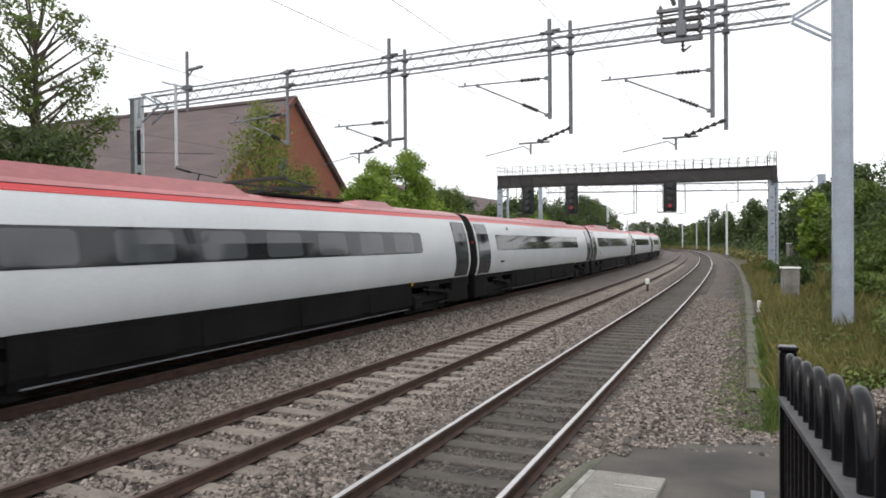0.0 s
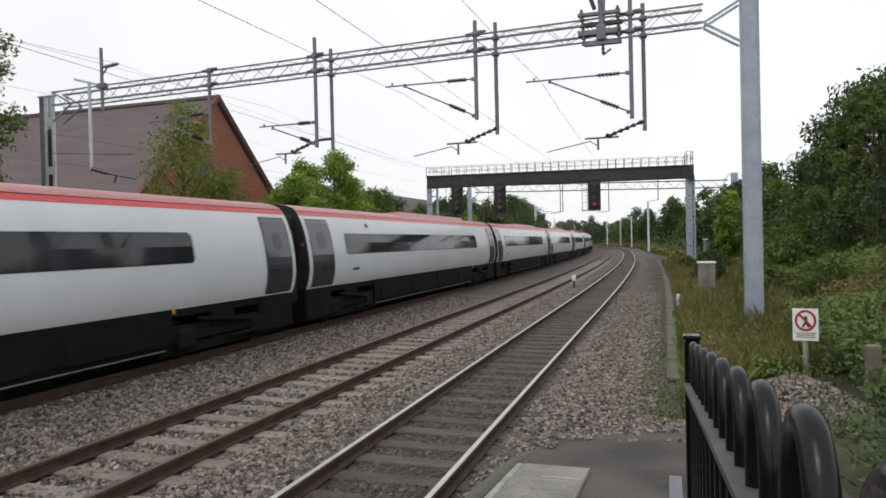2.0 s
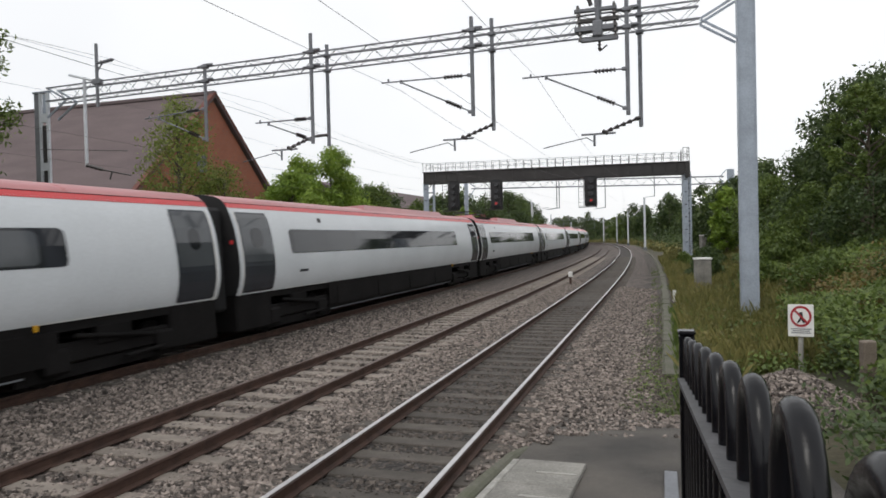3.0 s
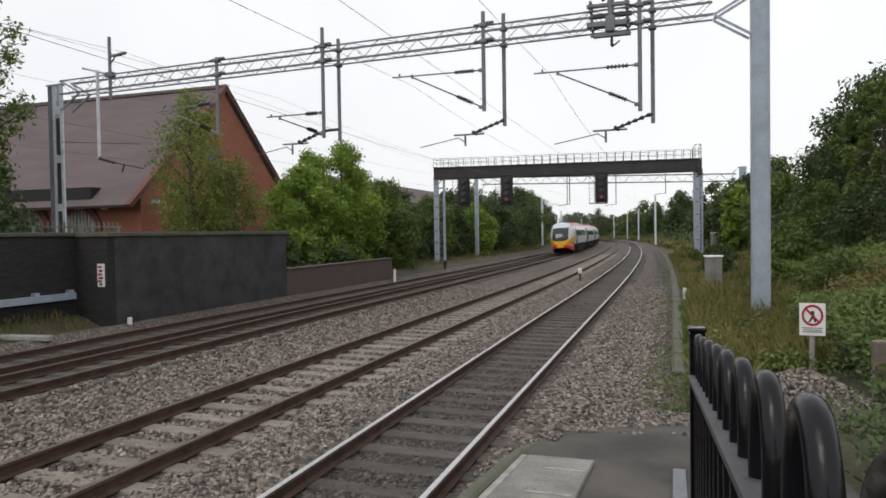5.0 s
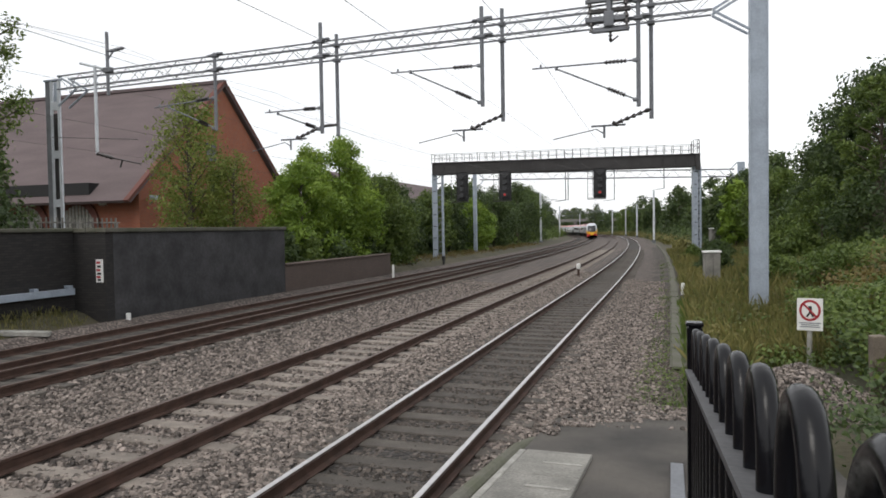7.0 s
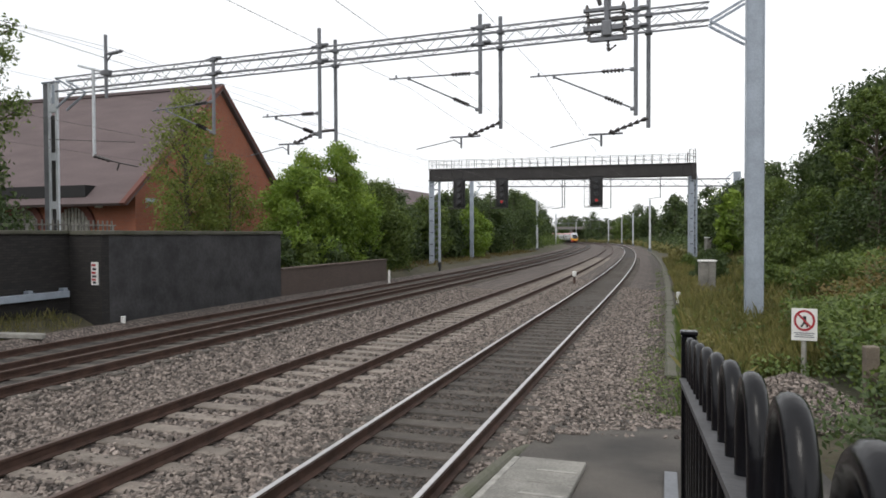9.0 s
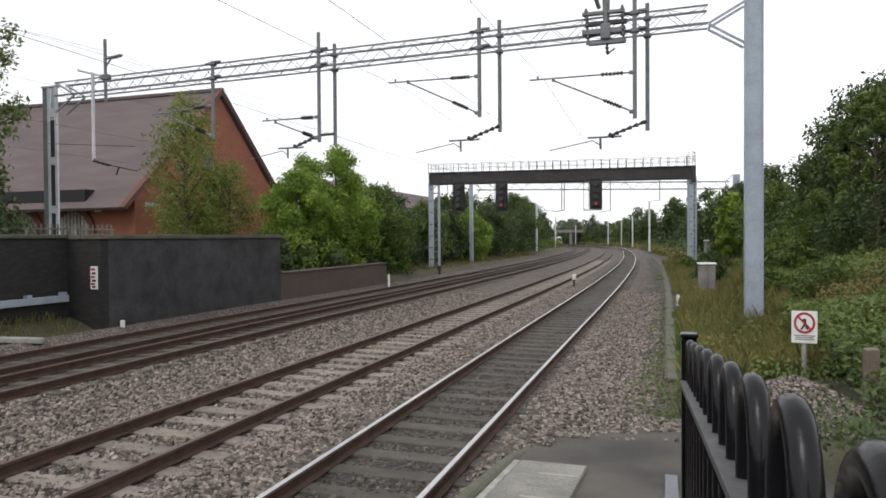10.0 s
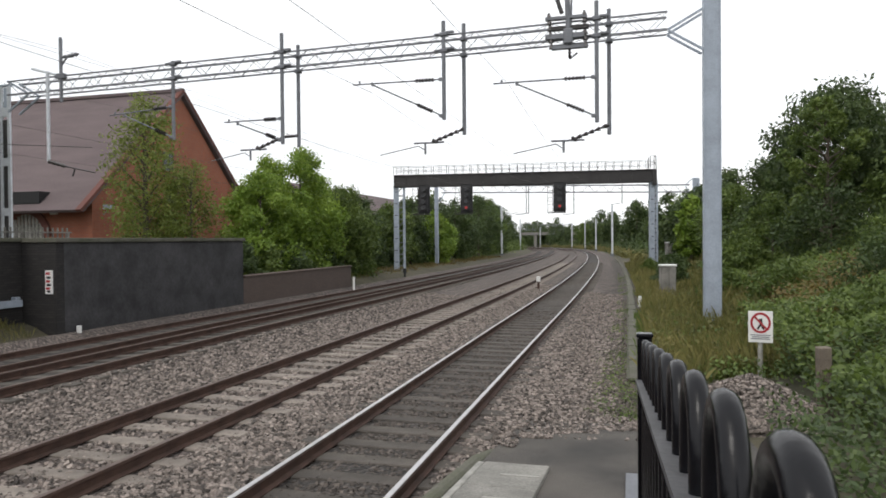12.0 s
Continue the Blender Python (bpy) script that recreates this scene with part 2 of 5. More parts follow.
M_BARK = mat("grey_brown_bark", (0.13, 0.105, 0.08), 0.95, 0, 0.3, 4, 0.6, 25)
M_LEAF = leaf_mat("green_leaves", (0.045, 0.075, 0.020), (0.105, 0.155, 0.032), (0.19, 0.25, 0.055))
M_LEAFDK = leaf_mat("dark_green_leaves", (0.030, 0.052, 0.020), (0.064, 0.10, 0.031), (0.125, 0.17, 0.05))
M_LEAFLT = leaf_mat("bright_green_leaves", (0.09, 0.15, 0.02), (0.18, 0.28, 0.035), (0.30, 0.40, 0.06))
M_PALELINE = mat("worn_pale_line", (0.36, 0.35, 0.32), 0.85, 0, 0.2, 6, 0.2, 60)
M_TROUGH = mat("lichened_dark_concrete", (0.125, 0.118, 0.10), 0.95, 0, 0.25, 2.0, 0.4, 40, dark=(0.09, 0.095, 0.06))
M_BIRCH = leaf_mat("olive_birch_leaves", (0.09, 0.13, 0.025), (0.17, 0.22, 0.04), (0.27, 0.31, 0.07))
M_GRASS = leaf_mat("dry_green_grass", (0.075, 0.088, 0.024), (0.165, 0.16, 0.048), (0.31, 0.265, 0.10))
M_OLIVE = leaf_mat("olive_yellow_weeds", (0.06, 0.065, 0.02), (0.15, 0.14, 0.04), (0.27, 0.22, 0.07))
M_RUST = leaf_mat("rusty_weed_heads", (0.09, 0.07, 0.02), (0.17, 0.12, 0.035), (0.15, 0.16, 0.04))
M_REDLAMP = glow("red_signal_lamp", (0.4, 0.02, 0.02), 0.15)
M_TAIL = glow("red_tail_lamp", (0.7, 0.04, 0.03), 0.35)


# ---------------------------------------------------------------- mesh helpers
def box(bm, x0, x1, y0, y1, z0, z1, bevel=0.0):
    r = bmesh.ops.create_cube(bm, size=1.0, matrix=Matrix.Translation(((x0 + x1) / 2, (y0 + y1) / 2, (z0 + z1) / 2)) @ Matrix.Diagonal((x1 - x0, y1 - y0, z1 - z0, 1)))
    if bevel:
        es = list({e for v in r["verts"] for e in v.link_edges})
        bmesh.ops.bevel(bm, geom=es, offset=bevel, segments=1, affect='EDGES')


def rod(bm, a, b, r0, r1=None, n=8):
    a, b = Vector(a), Vector(b)
    d = b - a
    m = Matrix.Translation((a + b) / 2) @ d.to_track_quat("Z", "Y").to_matrix().to_4x4()
    bmesh.ops.create_cone(bm, cap_ends=True, segments=n, radius1=r0, radius2=r0 if r1 is None else r1, depth=d.length, matrix=m)


def beam(bm, a, b, w, h):
    """A bar of width w and height h from a to b."""
    a, b = Vector(a), Vector(b)
    d = b - a
    m = Matrix.Translation((a + b) / 2) @ d.to_track_quat("Y", "Z").to_matrix().to_4x4() @ Matrix.Diagonal((w, d.length, h, 1))
    bmesh.ops.create_cube(bm, size=1.0, matrix=m)


def mesh_of(bm, material, smooth=False, name="mesh"):
    me = bpy.data.meshes.new(name)
    bm.to_mesh(me)
    bm.free()
    for m in (material if isinstance(material, (list, tuple)) else [material]):
        me.materials.append(m)
    if smooth:
        me.polygons.foreach_set("use_smooth", [True] * len(me.polygons))
    return me


def part(name, bm, material, parent, label="", smooth=False):
    ob = new(name, mesh_of(bm, material, smooth, name))
    ob.parent = parent
    return tagged(ob, label)


def thing(name, label, category, m=None, group="", kind=""):
    ob = new(name)
    ob.empty_display_size = 0.1
    if m is not None:
        ob.matrix_basis = m
    return tagged(ob, label, category, group, kind)


def solid(name, bm, material, label, category="", group="", kind="", m=None, smooth=False):
    ob = new(name, mesh_of(bm, material, smooth, name))
    if m is not None:
        ob.matrix_basis = m
    return tagged(ob, label, category, group, kind)


def raw(name, verts, faces, material, parent=None):
    me = bpy.data.meshes.new(name)
    me.from_pydata(verts, [], faces)
    me.materials.append(material)
    ob = new(name, me)
    ob.parent = parent
    return ob


# ---------------------------------------------------------------- the line's way: straight by the platform, then a left-hand curve on a falling grade
K1, K2, S0, S1, GRADE = 0.00066, 0.00166, 15.9, 30.9, -0.00388
STEP = 1.0
_x, _y, _th = [0.0], [-400.0], [0.0]
for _i in range(1100):
    _s = -400 + _i * STEP
    _k = 0.0 if _s < S0 else (K1 * (_s - S0) / (S1 - S0) if _s < S1 else (K1 if _s < 165 else min(K2, K1 + (_s - 165) * 0.00004)))
    _th.append(_th[-1] + _k * STEP)
    _x.append(_x[-1] - math.sin(_th[-1]) * STEP)
    _y.append(_y[-1] + math.cos(_th[-1]) * STEP)


def way(s):
    f = max(0.0, min(1099.0, s + 400))
    i = int(f)
    i = min(i, 1098)
    f -= i
    return _x[i] + (_x[i + 1] - _x[i]) * f, _y[i] + (_y[i + 1] - _y[i]) * f, _th[i] + (_th[i + 1] - _th[i]) * f


def fall(s):
    return GRADE * max(0.0, min(s, 400.0) - 20)


def on_line(s, u, z=0.0):
    """The place u metres right of the datum line at s metres along it, z above the rail level there."""
    x, y, th = way(s)
    return Vector((x + u * math.cos(th), y + u * math.sin(th), z + fall(s)))


def bearing(s):
    return math.degrees(way(s)[2])


# centre, level and cant of each track
TRACKS = {"track_1": (-3.04, 0.0, 0.0), "track_2": (-6.42, 0.0, 0.0), "track_3": (-11.09, 0.027, 0.071), "track_4": (-14.45, -0.24, 0.0)}


# ---------------------------------------------------------------- ground, ballast, tracks
def lerp_table(tab, u):
    if u <= tab[0][0]:
        return tab[0][1]
    for (a, za), (b, zb) in zip(tab, tab[1:]):
        if u <= b:
            return za + (zb - za) * (u - a) / (b - a)
    return tab[-1][1]


GROUND = [(-1600, 6), (-200, 4), (-60, 1.0), (-24, 0.3), (-17.6, 0.16), (-17.2, 0.06), (-16.4, -0.30), (-15.9, -0.62), (-15, -0.75), (-0.6, -0.75), (0.1, -0.5), (0.42, -0.20), (2.6, -0.05), (5, 0.5), (8, 1.5), (12, 2.6), (25, 3.5), (80, 5), (1600, 8)]
BED = [(-16.75, -0.40), (-16.35, -0.17), (-16.1, -0.19), (-15.6, -0.42), (-13.0, -0.43), (-12.4, -0.25), (-10.0, -0.11), (-9.4, -0.22), (-8.2, -0.30), (-7.8, -0.20), (-1.8, -0.19), (-1.4, -0.21), (-0.9, -0.30), (-0.4, -0.27), (0.2, -0.14), (0.42, -0.14), (0.5, -0.30)]


def ground_z(u, s):
    z = lerp_table(GROUND, u)
    if u > 0.5 or u < -17.2:
        z += 0.10 * noise.noise((u * 0.5, s * 0.5, 3.0)) * min(1, abs(u) / 4)
    return z


def sheet(us, ss, height):
    vs, fs = [], []
    for s in ss:
        for u in us:
            p = on_line(min(s, 690), u, height(u, s))
            if s > 690:
                p.y += s - 690
            vs.append(tuple(p))
    n = len(us)
    for j in range(len(ss) - 1):
        for i in range(n - 1):
            a = j * n + i
            fs.append((a, a + 1, a + n + 1, a + n))
    return vs, fs


us = [-1600, -700, -350, -200, -120, -80, -60, -45, -35, -28, -24, -21, -19, -17.6, -17.2, -16.8, -16.4, -15.9, -15, -8, -0.6, 0.1, 0.42, 0.8] + [1.3 + 0.5 * i for i in range(24)] + [14, 16, 19, 25, 40, 80, 200, 500, 1600]
ss = [-300, -150, -80, -40, -20, -10] + [-5 + 1.0 * i for i in range(50)] + [46 + 3 * i for i in range(30)] + [140 + 15 * i for i in range(30)] + [620, 690, 900, 1400, 2500]
v, f = sheet(us, ss, ground_z)
tagged(raw("ground", v, f, M_SOIL), "weedy brown soil beside the railway", "ground", kind="structure")


def bed_z(u, s):
    return lerp_table(BED, u) + 0.018 * noise.noise((u * 1.7, s * 1.7, 0.0)) + 0.02 * noise.noise((u * 0.4, s * 0.3, 5.0))


bu = sorted(set([b[0] for b in BED] + [-16 + 0.4 * i for i in range(40)]))
bs = [-300, -100, -30] + [-10 + 0.5 * i for i in range(120)] + [50 + 2 * i for i in range(60)] + [170 + 10 * i for i in range(53)]
v, f = sheet(bu, bs, bed_z)
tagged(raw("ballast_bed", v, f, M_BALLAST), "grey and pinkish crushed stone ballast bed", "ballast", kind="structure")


def surf_z(u, s):
    return max(ground_z(u, s), bed_z(u, s)) if u < 0.5 else ground_z(u, s)


# oily, darker stones between the rails of the two nearest lines
def strip(u0, u1, s0, s1, lift, ds=0.5, n=6):
    us_ = [u0 + (u1 - u0) * i / n for i in range(n + 1)]
    ss_ = [s0 + ds * i for i in range(int((s1 - s0) / ds) + 1)]
    return sheet(us_, ss_, lambda u, s: bed_z(u, s) + lift)


for u0, u1 in ((-3.72, -2.36), (-11.9, -10.3), (-15.3, -13.6)):
    v, f = strip(u0, u1, -10, 300, 0.012, 1.0)
    tagged(raw("dark_ballast_strip", v, f, M_OILY), "dark oily ballast between the rails", "ballast", kind="structure")


vs, fs = [], []
for j in range(181):
    s = 9.0 + 0.5 * j
    a = -0.8 + 0.55 * noise.noise((s * 0.45, 1.0, 0.0)) + 0.35 * noise.noise((s * 1.6, 2.0, 0.0))
    a = 0.4 - (0.4 - a) * min(1.0, (s - 9.0) / 5.0) ** 0.6 if s < 14 else a
    for i in range(7):
        u = a + (0.40 - a) * i / 6
        vs.append(tuple(on_line(s, u, bed_z(u, s) + 0.012)))
for j in range(180):
    for i in range(6):
        k = j * 7 + i
        fs.append((k, k + 1, k + 8, k + 7))
tagged(raw("cess_path", vs, fs, M_CESS), "dirty brown gravel path beside the ballast", "path", kind="structure")


def rail_mesh(u, lev, head):
    """A flat-bottomed rail swept along the line; head: only its running surface."""
    if head:
        prof = [(-0.034, -0.004), (-0.030, 0.003), (0.030, 0.003), (0.034, -0.004), (0.036, -0.02), (-0.036, -0.02)]
    else:
        prof = [(-0.035, -0.002), (0.035, -0.002), (0.036, -0.035), (0.010, -0.05), (0.010, -0.13), (0.070, -0.15), (0.070, -0.165), (-0.070, -0.165), (-0.070, -0.15), (-0.010, -0.13), (-0.010, -0.05), (-0.036, -0.035)]
    stops = [-60, -30] + [-10 + 1.0 * i for i in range(90)] + [80 + 3 * i for i in range(40)] + [200 + 10 * i for i in range(48)]
    n, vs, fs = len(prof), [], []
    for s in stops:
        for a, b in prof:
            vs.append(tuple(on_line(s, u + a, lev + b)))
    for j in range(len(stops) - 1):
        for i in range(n):
            a, b = j * n + i, j * n + (i + 1) % n
            fs.append((a, b, b + n, a + n))
    return vs, fs


def sleeper_bm():
    bm = bmesh.new()
    box(bm, -1.25, 1.25, -0.14, 0.14, -0.20, 0.0, 0.015)
    for v in bm.verts:
        if abs(v.co.x) < 0.45 and v.co.z > -0.05:
            v.co.z -= 0.03
    return bm


me_sleeper = mesh_of(sleeper_bm(), M_SLEEPER, name="sleeper")
me_sleeper_dk = mesh_of(sleeper_bm(), M_SLEEPERDK, name="sleeper")
bm = bmesh.new()
for q in (-1, 1):
    box(bm, q * 0.10 - 0.03, q * 0.10 + 0.03, -0.05, 0.05, -0.005, 0.045, 0.01)
me_clip = mesh_of(bm, M_RAIL, name="rail_clip")
for name, (c, lev, cant) in TRACKS.items():
    tr = thing(name, "railway track with steel rails on concrete sleepers", "railway track", kind="structure")
    for o in (-0.7525, 0.7525):
        z = lev + o / 1.505 * cant
        r = raw("rail", *rail_mesh(c + o, z, False), M_RAIL, tr)
        hd = raw("rail_head", *rail_mesh(c + o, z, True), M_RAILTOP if name == "track_1" else M_RAILDULL, r)
        tagged(hd, "bright worn running surface" if name == "track_1" else "dull brown running surface")
    near = name in ("track_1", "track_2")
    for i in range(130 if near else 70):
        s = 2.0 + 0.65 * i + random.uniform(-0.02, 0.02)
        ob = new("sleeper", me_sleeper_dk if name != "track_2" else me_sleeper)
        p = on_line(s, c, lev - 0.162)
        ob.matrix_basis = pose(p.x, p.y, p.z, 0, -math.degrees(math.atan2(cant, 1.505)), bearing(s) + random.uniform(-0.6, 0.6))
        ob.parent = tr


def stone_field(name, regions, count, smin, smax, label, material, height):
    """Loose stones, each a rough lump of eight corners, strewn over (u0, u1, s0, s1) with more of them near the platform."""
    rng = np.random.default_rng(7)
    cube = np.array([(-1, -1, -1), (1, -1, -1), (1, 1, -1), (-1, 1, -1), (-1, -1, 1), (1, -1, 1), (1, 1, 1), (-1, 1, 1)], float)
    quads = np.array([(0, 3, 2, 1), (4, 5, 6, 7), (0, 1, 5, 4), (1, 2, 6, 5), (2, 3, 7, 6), (3, 0, 4, 7)])
    allv, allf = [], []
    k = 0
    for (u0, u1, s0, s1), share in regions:
        for _ in range(int(count * share)):
            u = rng.uniform(u0, u1)
            s = s0 + (s1 - s0) * rng.random() ** 1.7
            z = height(u, s)
            p = on_line(s, u, z)
            r = rng.uniform(smin, smax)
            pts = cube * rng.uniform(0.55, 1.0, (8, 3)) * rng.uniform(0.6, 1.0, 3) * r
            a, b = rng.uniform(0, 6.28, 2)
            ca, sa, cb, sb = math.cos(a), math.sin(a), math.cos(b), math.sin(b)
            pts = pts @ np.array([[ca, -sa, 0], [sa, ca, 0], [0, 0, 1]]) @ np.array([[1, 0, 0], [0, cb, -sb], [0, sb, cb]])
            allv.append(pts + np.array(p) + (0, 0, r * 0.15))
            allf.append(quads + 8 * k)
            k += 1
    ob = raw(name, np.concatenate(allv).tolist(), np.concatenate(allf).tolist(), material)
    return tagged(ob, label, "ballast", kind="stuff")


def stone_z(u, s):
    return bed_z(u, s)


stone_field("ballast_stones", [((-5.45, -4.0, 4, 42), 0.30), ((-2.1, -0.5, 6, 36), 0.24), ((-0.6, -0.2, 9.9, 36), 0.022), ((-10.1, -7.4, 5, 34), 0.26), ((-7.0, -5.85, 4, 44), 0.085), ((-13.2, -12.2, 9, 30), 0.06)], 76000, 0.02, 0.046, "loose grey and pinkish ballast stones", M_STONE, stone_z)

stone_field("cess_stones", [((-0.6, 0.1, 9.9, 32), 0.6), ((-1.0, 0.4, 9.9, 16), 0.4)], 4200, 0.016, 0.036, "loose dirty brown stones beside the ballast", M_STONECESS, stone_z)

stone_field("oily_stones", [((-3.65, -2.42, 4, 26), 1.0)], 7000, 0.018, 0.04, "loose dark oily stones between the rails", M_STONEDK, stone_z)

# ---------------------------------------------------------------- platform end: ramp, coping slabs, pipe, trough
def ramp_z(y):
    return 1.02 - 0.105 * max(-1.0, min(y, 9.85))


bm = bmesh.new()
ys = [-30, -1, 0, 1.5] + [3 + 0.5 * i for i in range(14)] + [9.9]
prev = None
for y in ys:
    zt = ramp_z(y) if y < 9.85 else -0.1
    row = [bm.verts.new((x, y, z)) for x, z in ((-1.42, -0.6), (-1.42, zt - 0.02), (-0.5, zt), (1.0, zt - 0.01), (1.45, zt - 0.05), (1.45, -0.6))]
    if prev:
        for i in range(5):
            bm.faces.new((prev[i], prev[i + 1], row[i + 1], row[i]))
    prev = row
solid("platform_ramp", bm, M_ASPHALT, "worn grey asphalt platform ramp running down to the ballast", "platform", kind="structure")
coping = thing("platform_coping", "pale concrete coping slabs along the platform edge", "coping", kind="structure")
for i in range(6):
    y0 = 6.52 - 0.92 * (i + 1)
    bm = bmesh.new()
    box(bm, -1.34, -0.72, y0 + 0.006, y0 + 0.914, -0.09, 0.035, 0.008)
    for v in bm.verts:
        v.co.z += ramp_z(v.co.y)
    part("coping_slab", bm, M_CONC, coping)
    bm = bmesh.new()
    box(bm, -1.415, -1.345, y0 + 0.01, y0 + 0.91, -0.06, 0.03, 0.008)
    for v in bm.verts:
        v.co.z += ramp_z(v.co.y)
    part("nosing", bm, M_PALELINE, coping, "worn pale edge")
bm = bmesh.new()
for y0 in (6.0, 5.2):
    box(bm, -1.1, -0.75, y0, y0 + 0.05, 0.035, 0.042)
for v in bm.verts:
    v.co.z += ramp_z(v.co.y)
part("tactile_line", bm, M_PALELINE, coping, "worn pale line across the slabs")
bm = bmesh.new()
pts = [(-1.51, -4, 1.06), (-1.51, 0, 0.98), (-1.51, 3, 0.66), (-1.51, 5.5, 0.40), (-1.50, 6.8, 0.24), (-1.47, 7.5, 0.10), (-1.46, 7.9, -0.06)]
for a, b in zip(pts, pts[1:]):
    rod(bm, a, b, 0.085, n=14)
solid("drain_pipe", bm, M_TROUGH, "dark dusty pipe lying along the platform foot", "pipe", smooth=False)
def spill_z(u, s):
    return ramp_z(s) - 0.005


stone_field("spilt_stones", [((-1.42 + 0.17 * k, -1.22 + 0.17 * k, 7.5 + 2.1 * (k / 13) ** 0.55 + 0.12 * math.sin(k * 2.3), 10.0), 0.07) for k in range(14)] + [((-1.3, 0.8, 8.2, 10.0), 0.05)], 1500, 0.010, 0.032, "stones spilt over the foot of the ramp", M_STONE, spill_z)
bm = bmesh.new()
box(bm, -0.02, 0.09, 3.0, 6.5, 0.0, 0.03, 0.005)
for v in bm.verts:
    v.co.z += ramp_z(v.co.y)
solid("steel_kerb_strip", bm, M_GALVDK, "grey steel strip let into the asphalt", "metal strip")
trough = thing("cable_trough", "weathered concrete cable trough with loose lids", "cable trough", kind="structure")
bm = bmesh.new()
box(bm, -0.13, 0.13, -0.485, 0.485, -0.06, 0.0, 0.01)
me_lid = mesh_of(bm, M_TROUGH, name="trough_lid")
for i in range(92):
    s = 13.6 + 1.0 * i
    p = on_line(s, 0.12, -0.06 + random.uniform(-0.015, 0.015))
    ob = new("trough_lid", me_lid)
    ob.matrix_basis = pose(p.x + random.uniform(-0.02, 0.02), p.y, p.z, 0, random.uniform(-2, 2), bearing(s) + random.uniform(-0.7, 0.7))
    ob.parent = trough
v, f = sheet([-0.04, 0.28], [13.4 + i * 2 for i in range(58)], lambda u, s: -0.13)
raw("trough_body", v, f, M_TROUGH, trough)
bm = bmesh.new()
for i in range(28):
    rod(bm, on_line(20 + i * 2, -0.17 + 0.03 * math.sin(i * 1.3), -0.30), on_line(22 + i * 2, -0.17 + 0.03 * math.sin((i + 1) * 1.3), -0.30), 0.045, n=8)
solid("black_cable", bm, M_RUBBERSHADE, "black cable lying beside the trough", "cable")

# ---------------------------------------------------------------- bow-top fence
def fence():
    """Bow-top railing that runs down the ramp, parallel with the line; its own x axis is level ground, the slope is built in."""
    th = thing("railing", "glossy black steel bow-top railing on the platform ramp", "railing", pose(0.071, 2.52, 0.0, 0, 0, -89.0))
    top = lambda d: 2.155 + 0.118 * d
    bm = bmesh.new()
    box(bm, -0.025, 0.025, -0.025, 0.025, 0.70, 2.175, 0.004)
    box(bm, -0.029, 0.029, -0.029, 0.029, 2.175, 2.19, 0.004)
    part("post", bm, M_FENCE, th)
    for dz in (0.135, 1.12):
        bm = bmesh.new()
        beam(bm, (0.02, 0, top(0.02) - dz), (2.9, 0, top(2.9) - dz), 0.036, 0.012)
        for v in bm.verts:
            v.co.y -= 0.014
        part("rail", bm, M_RAILBAR, th, "flat bar with the sky's light painted grey")
    r, R_, prev = 0.0142, 0.0615, None
    bm = bmesh.new()
    path = [(-R_, 0, -1.25), (-R_, 0, -0.12)] + [(-R_ * math.cos(a), 0, -0.10 + 0.10 * math.sin(a)) for a in [math.pi * i / 16 for i in range(1, 16)]] + [(R_, 0, -0.12), (R_, 0, -1.25)]
    for i, p in enumerate(path):
        a, b = Vector(path[max(0, i - 1)]), Vector(path[min(len(path) - 1, i + 1)])
        t = (b - a).normalized()
        nrm = Vector((0, 1, 0))
        bi = t.cross(nrm)
        ring = [bm.verts.new(Vector(p) + nrm * (r * math.cos(q)) + bi * (r * math.sin(q))) for q in [2 * math.pi * j / 12 for j in range(12)]]
        if prev:
            for j in range(12):
                bm.faces.new((prev[j], prev[(j + 1) % 12], ring[(j + 1) % 12], ring[j]))
        prev = ring
    bmesh.ops.recalc_face_normals(bm, faces=bm.faces[:])
    me = mesh_of(bm, M_FENCE, True, "bow")
    for i in range(11):
        d = 0.10 + 0.25 * i
        ob = new("bow", me)
        ob.matrix_basis = Matrix.Translation((d, 0, top(d)))
        ob.parent = th


fence()

# ---------------------------------------------------------------- walls on the far side
def retaining_wall():
    w = thing("wall_abutment", "black-painted rendered wall with a stone coping", "wall", kind="structure")
    bm = bmesh.new()
    box(bm, -16.9, -16.3, 16.8, 26.65, -0.7, 2.55)
    part("rendered_face", bm, M_WALLBLACK, w)
    # darker than the front: the return's shade is put into its colour
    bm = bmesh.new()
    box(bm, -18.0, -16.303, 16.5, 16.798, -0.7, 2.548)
    part("return_face", bm, M_SOOTSHADEBRICK, w, "sooty brick return, painted darker as if in shade")
    bm = bmesh.new()
    box(bm, -17.0, -16.22, 16.44, 26.72, 2.55, 2.69, 0.02)
    box(bm, -18.0, -17.002, 16.44, 16.9, 2.55, 2.69, 0.02)
    part("coping", bm, M_COPING, w, "pale mossy stone coping")
    w2 = thing("wall_parapet", "sooty brick parapet wall set back from the line", "wall", kind="structure")
    bm = bmesh.new()
    box(bm, -18.05, -17.55, -30, 16.498, -0.7, 2.58)
    part("brick_face", bm, M_SOOTSHADEBRICK, w2)
    bm = bmesh.new()
    box(bm, -18.15, -17.47, -30, 16.435, 2.58, 2.70, 0.02)
    part("coping", bm, M_COPING, w2, "mossy stone coping")
    w3 = thing("wall_low", "low brown brick wall below the bushes", "wall", kind="structure")
    bm = bmesh.new()
    box(bm, -16.75, -16.3, 26.66, 38.7, -0.7, 0.95)
    part("brick_face", bm, M_BROWNBRICK, w3)
    bm = bmesh.new()
    box(bm, -16.8, -16.25, 26.73, 38.75, 0.95, 1.03, 0.015)
    part("coping", bm, M_BROWNBRICK, w3)


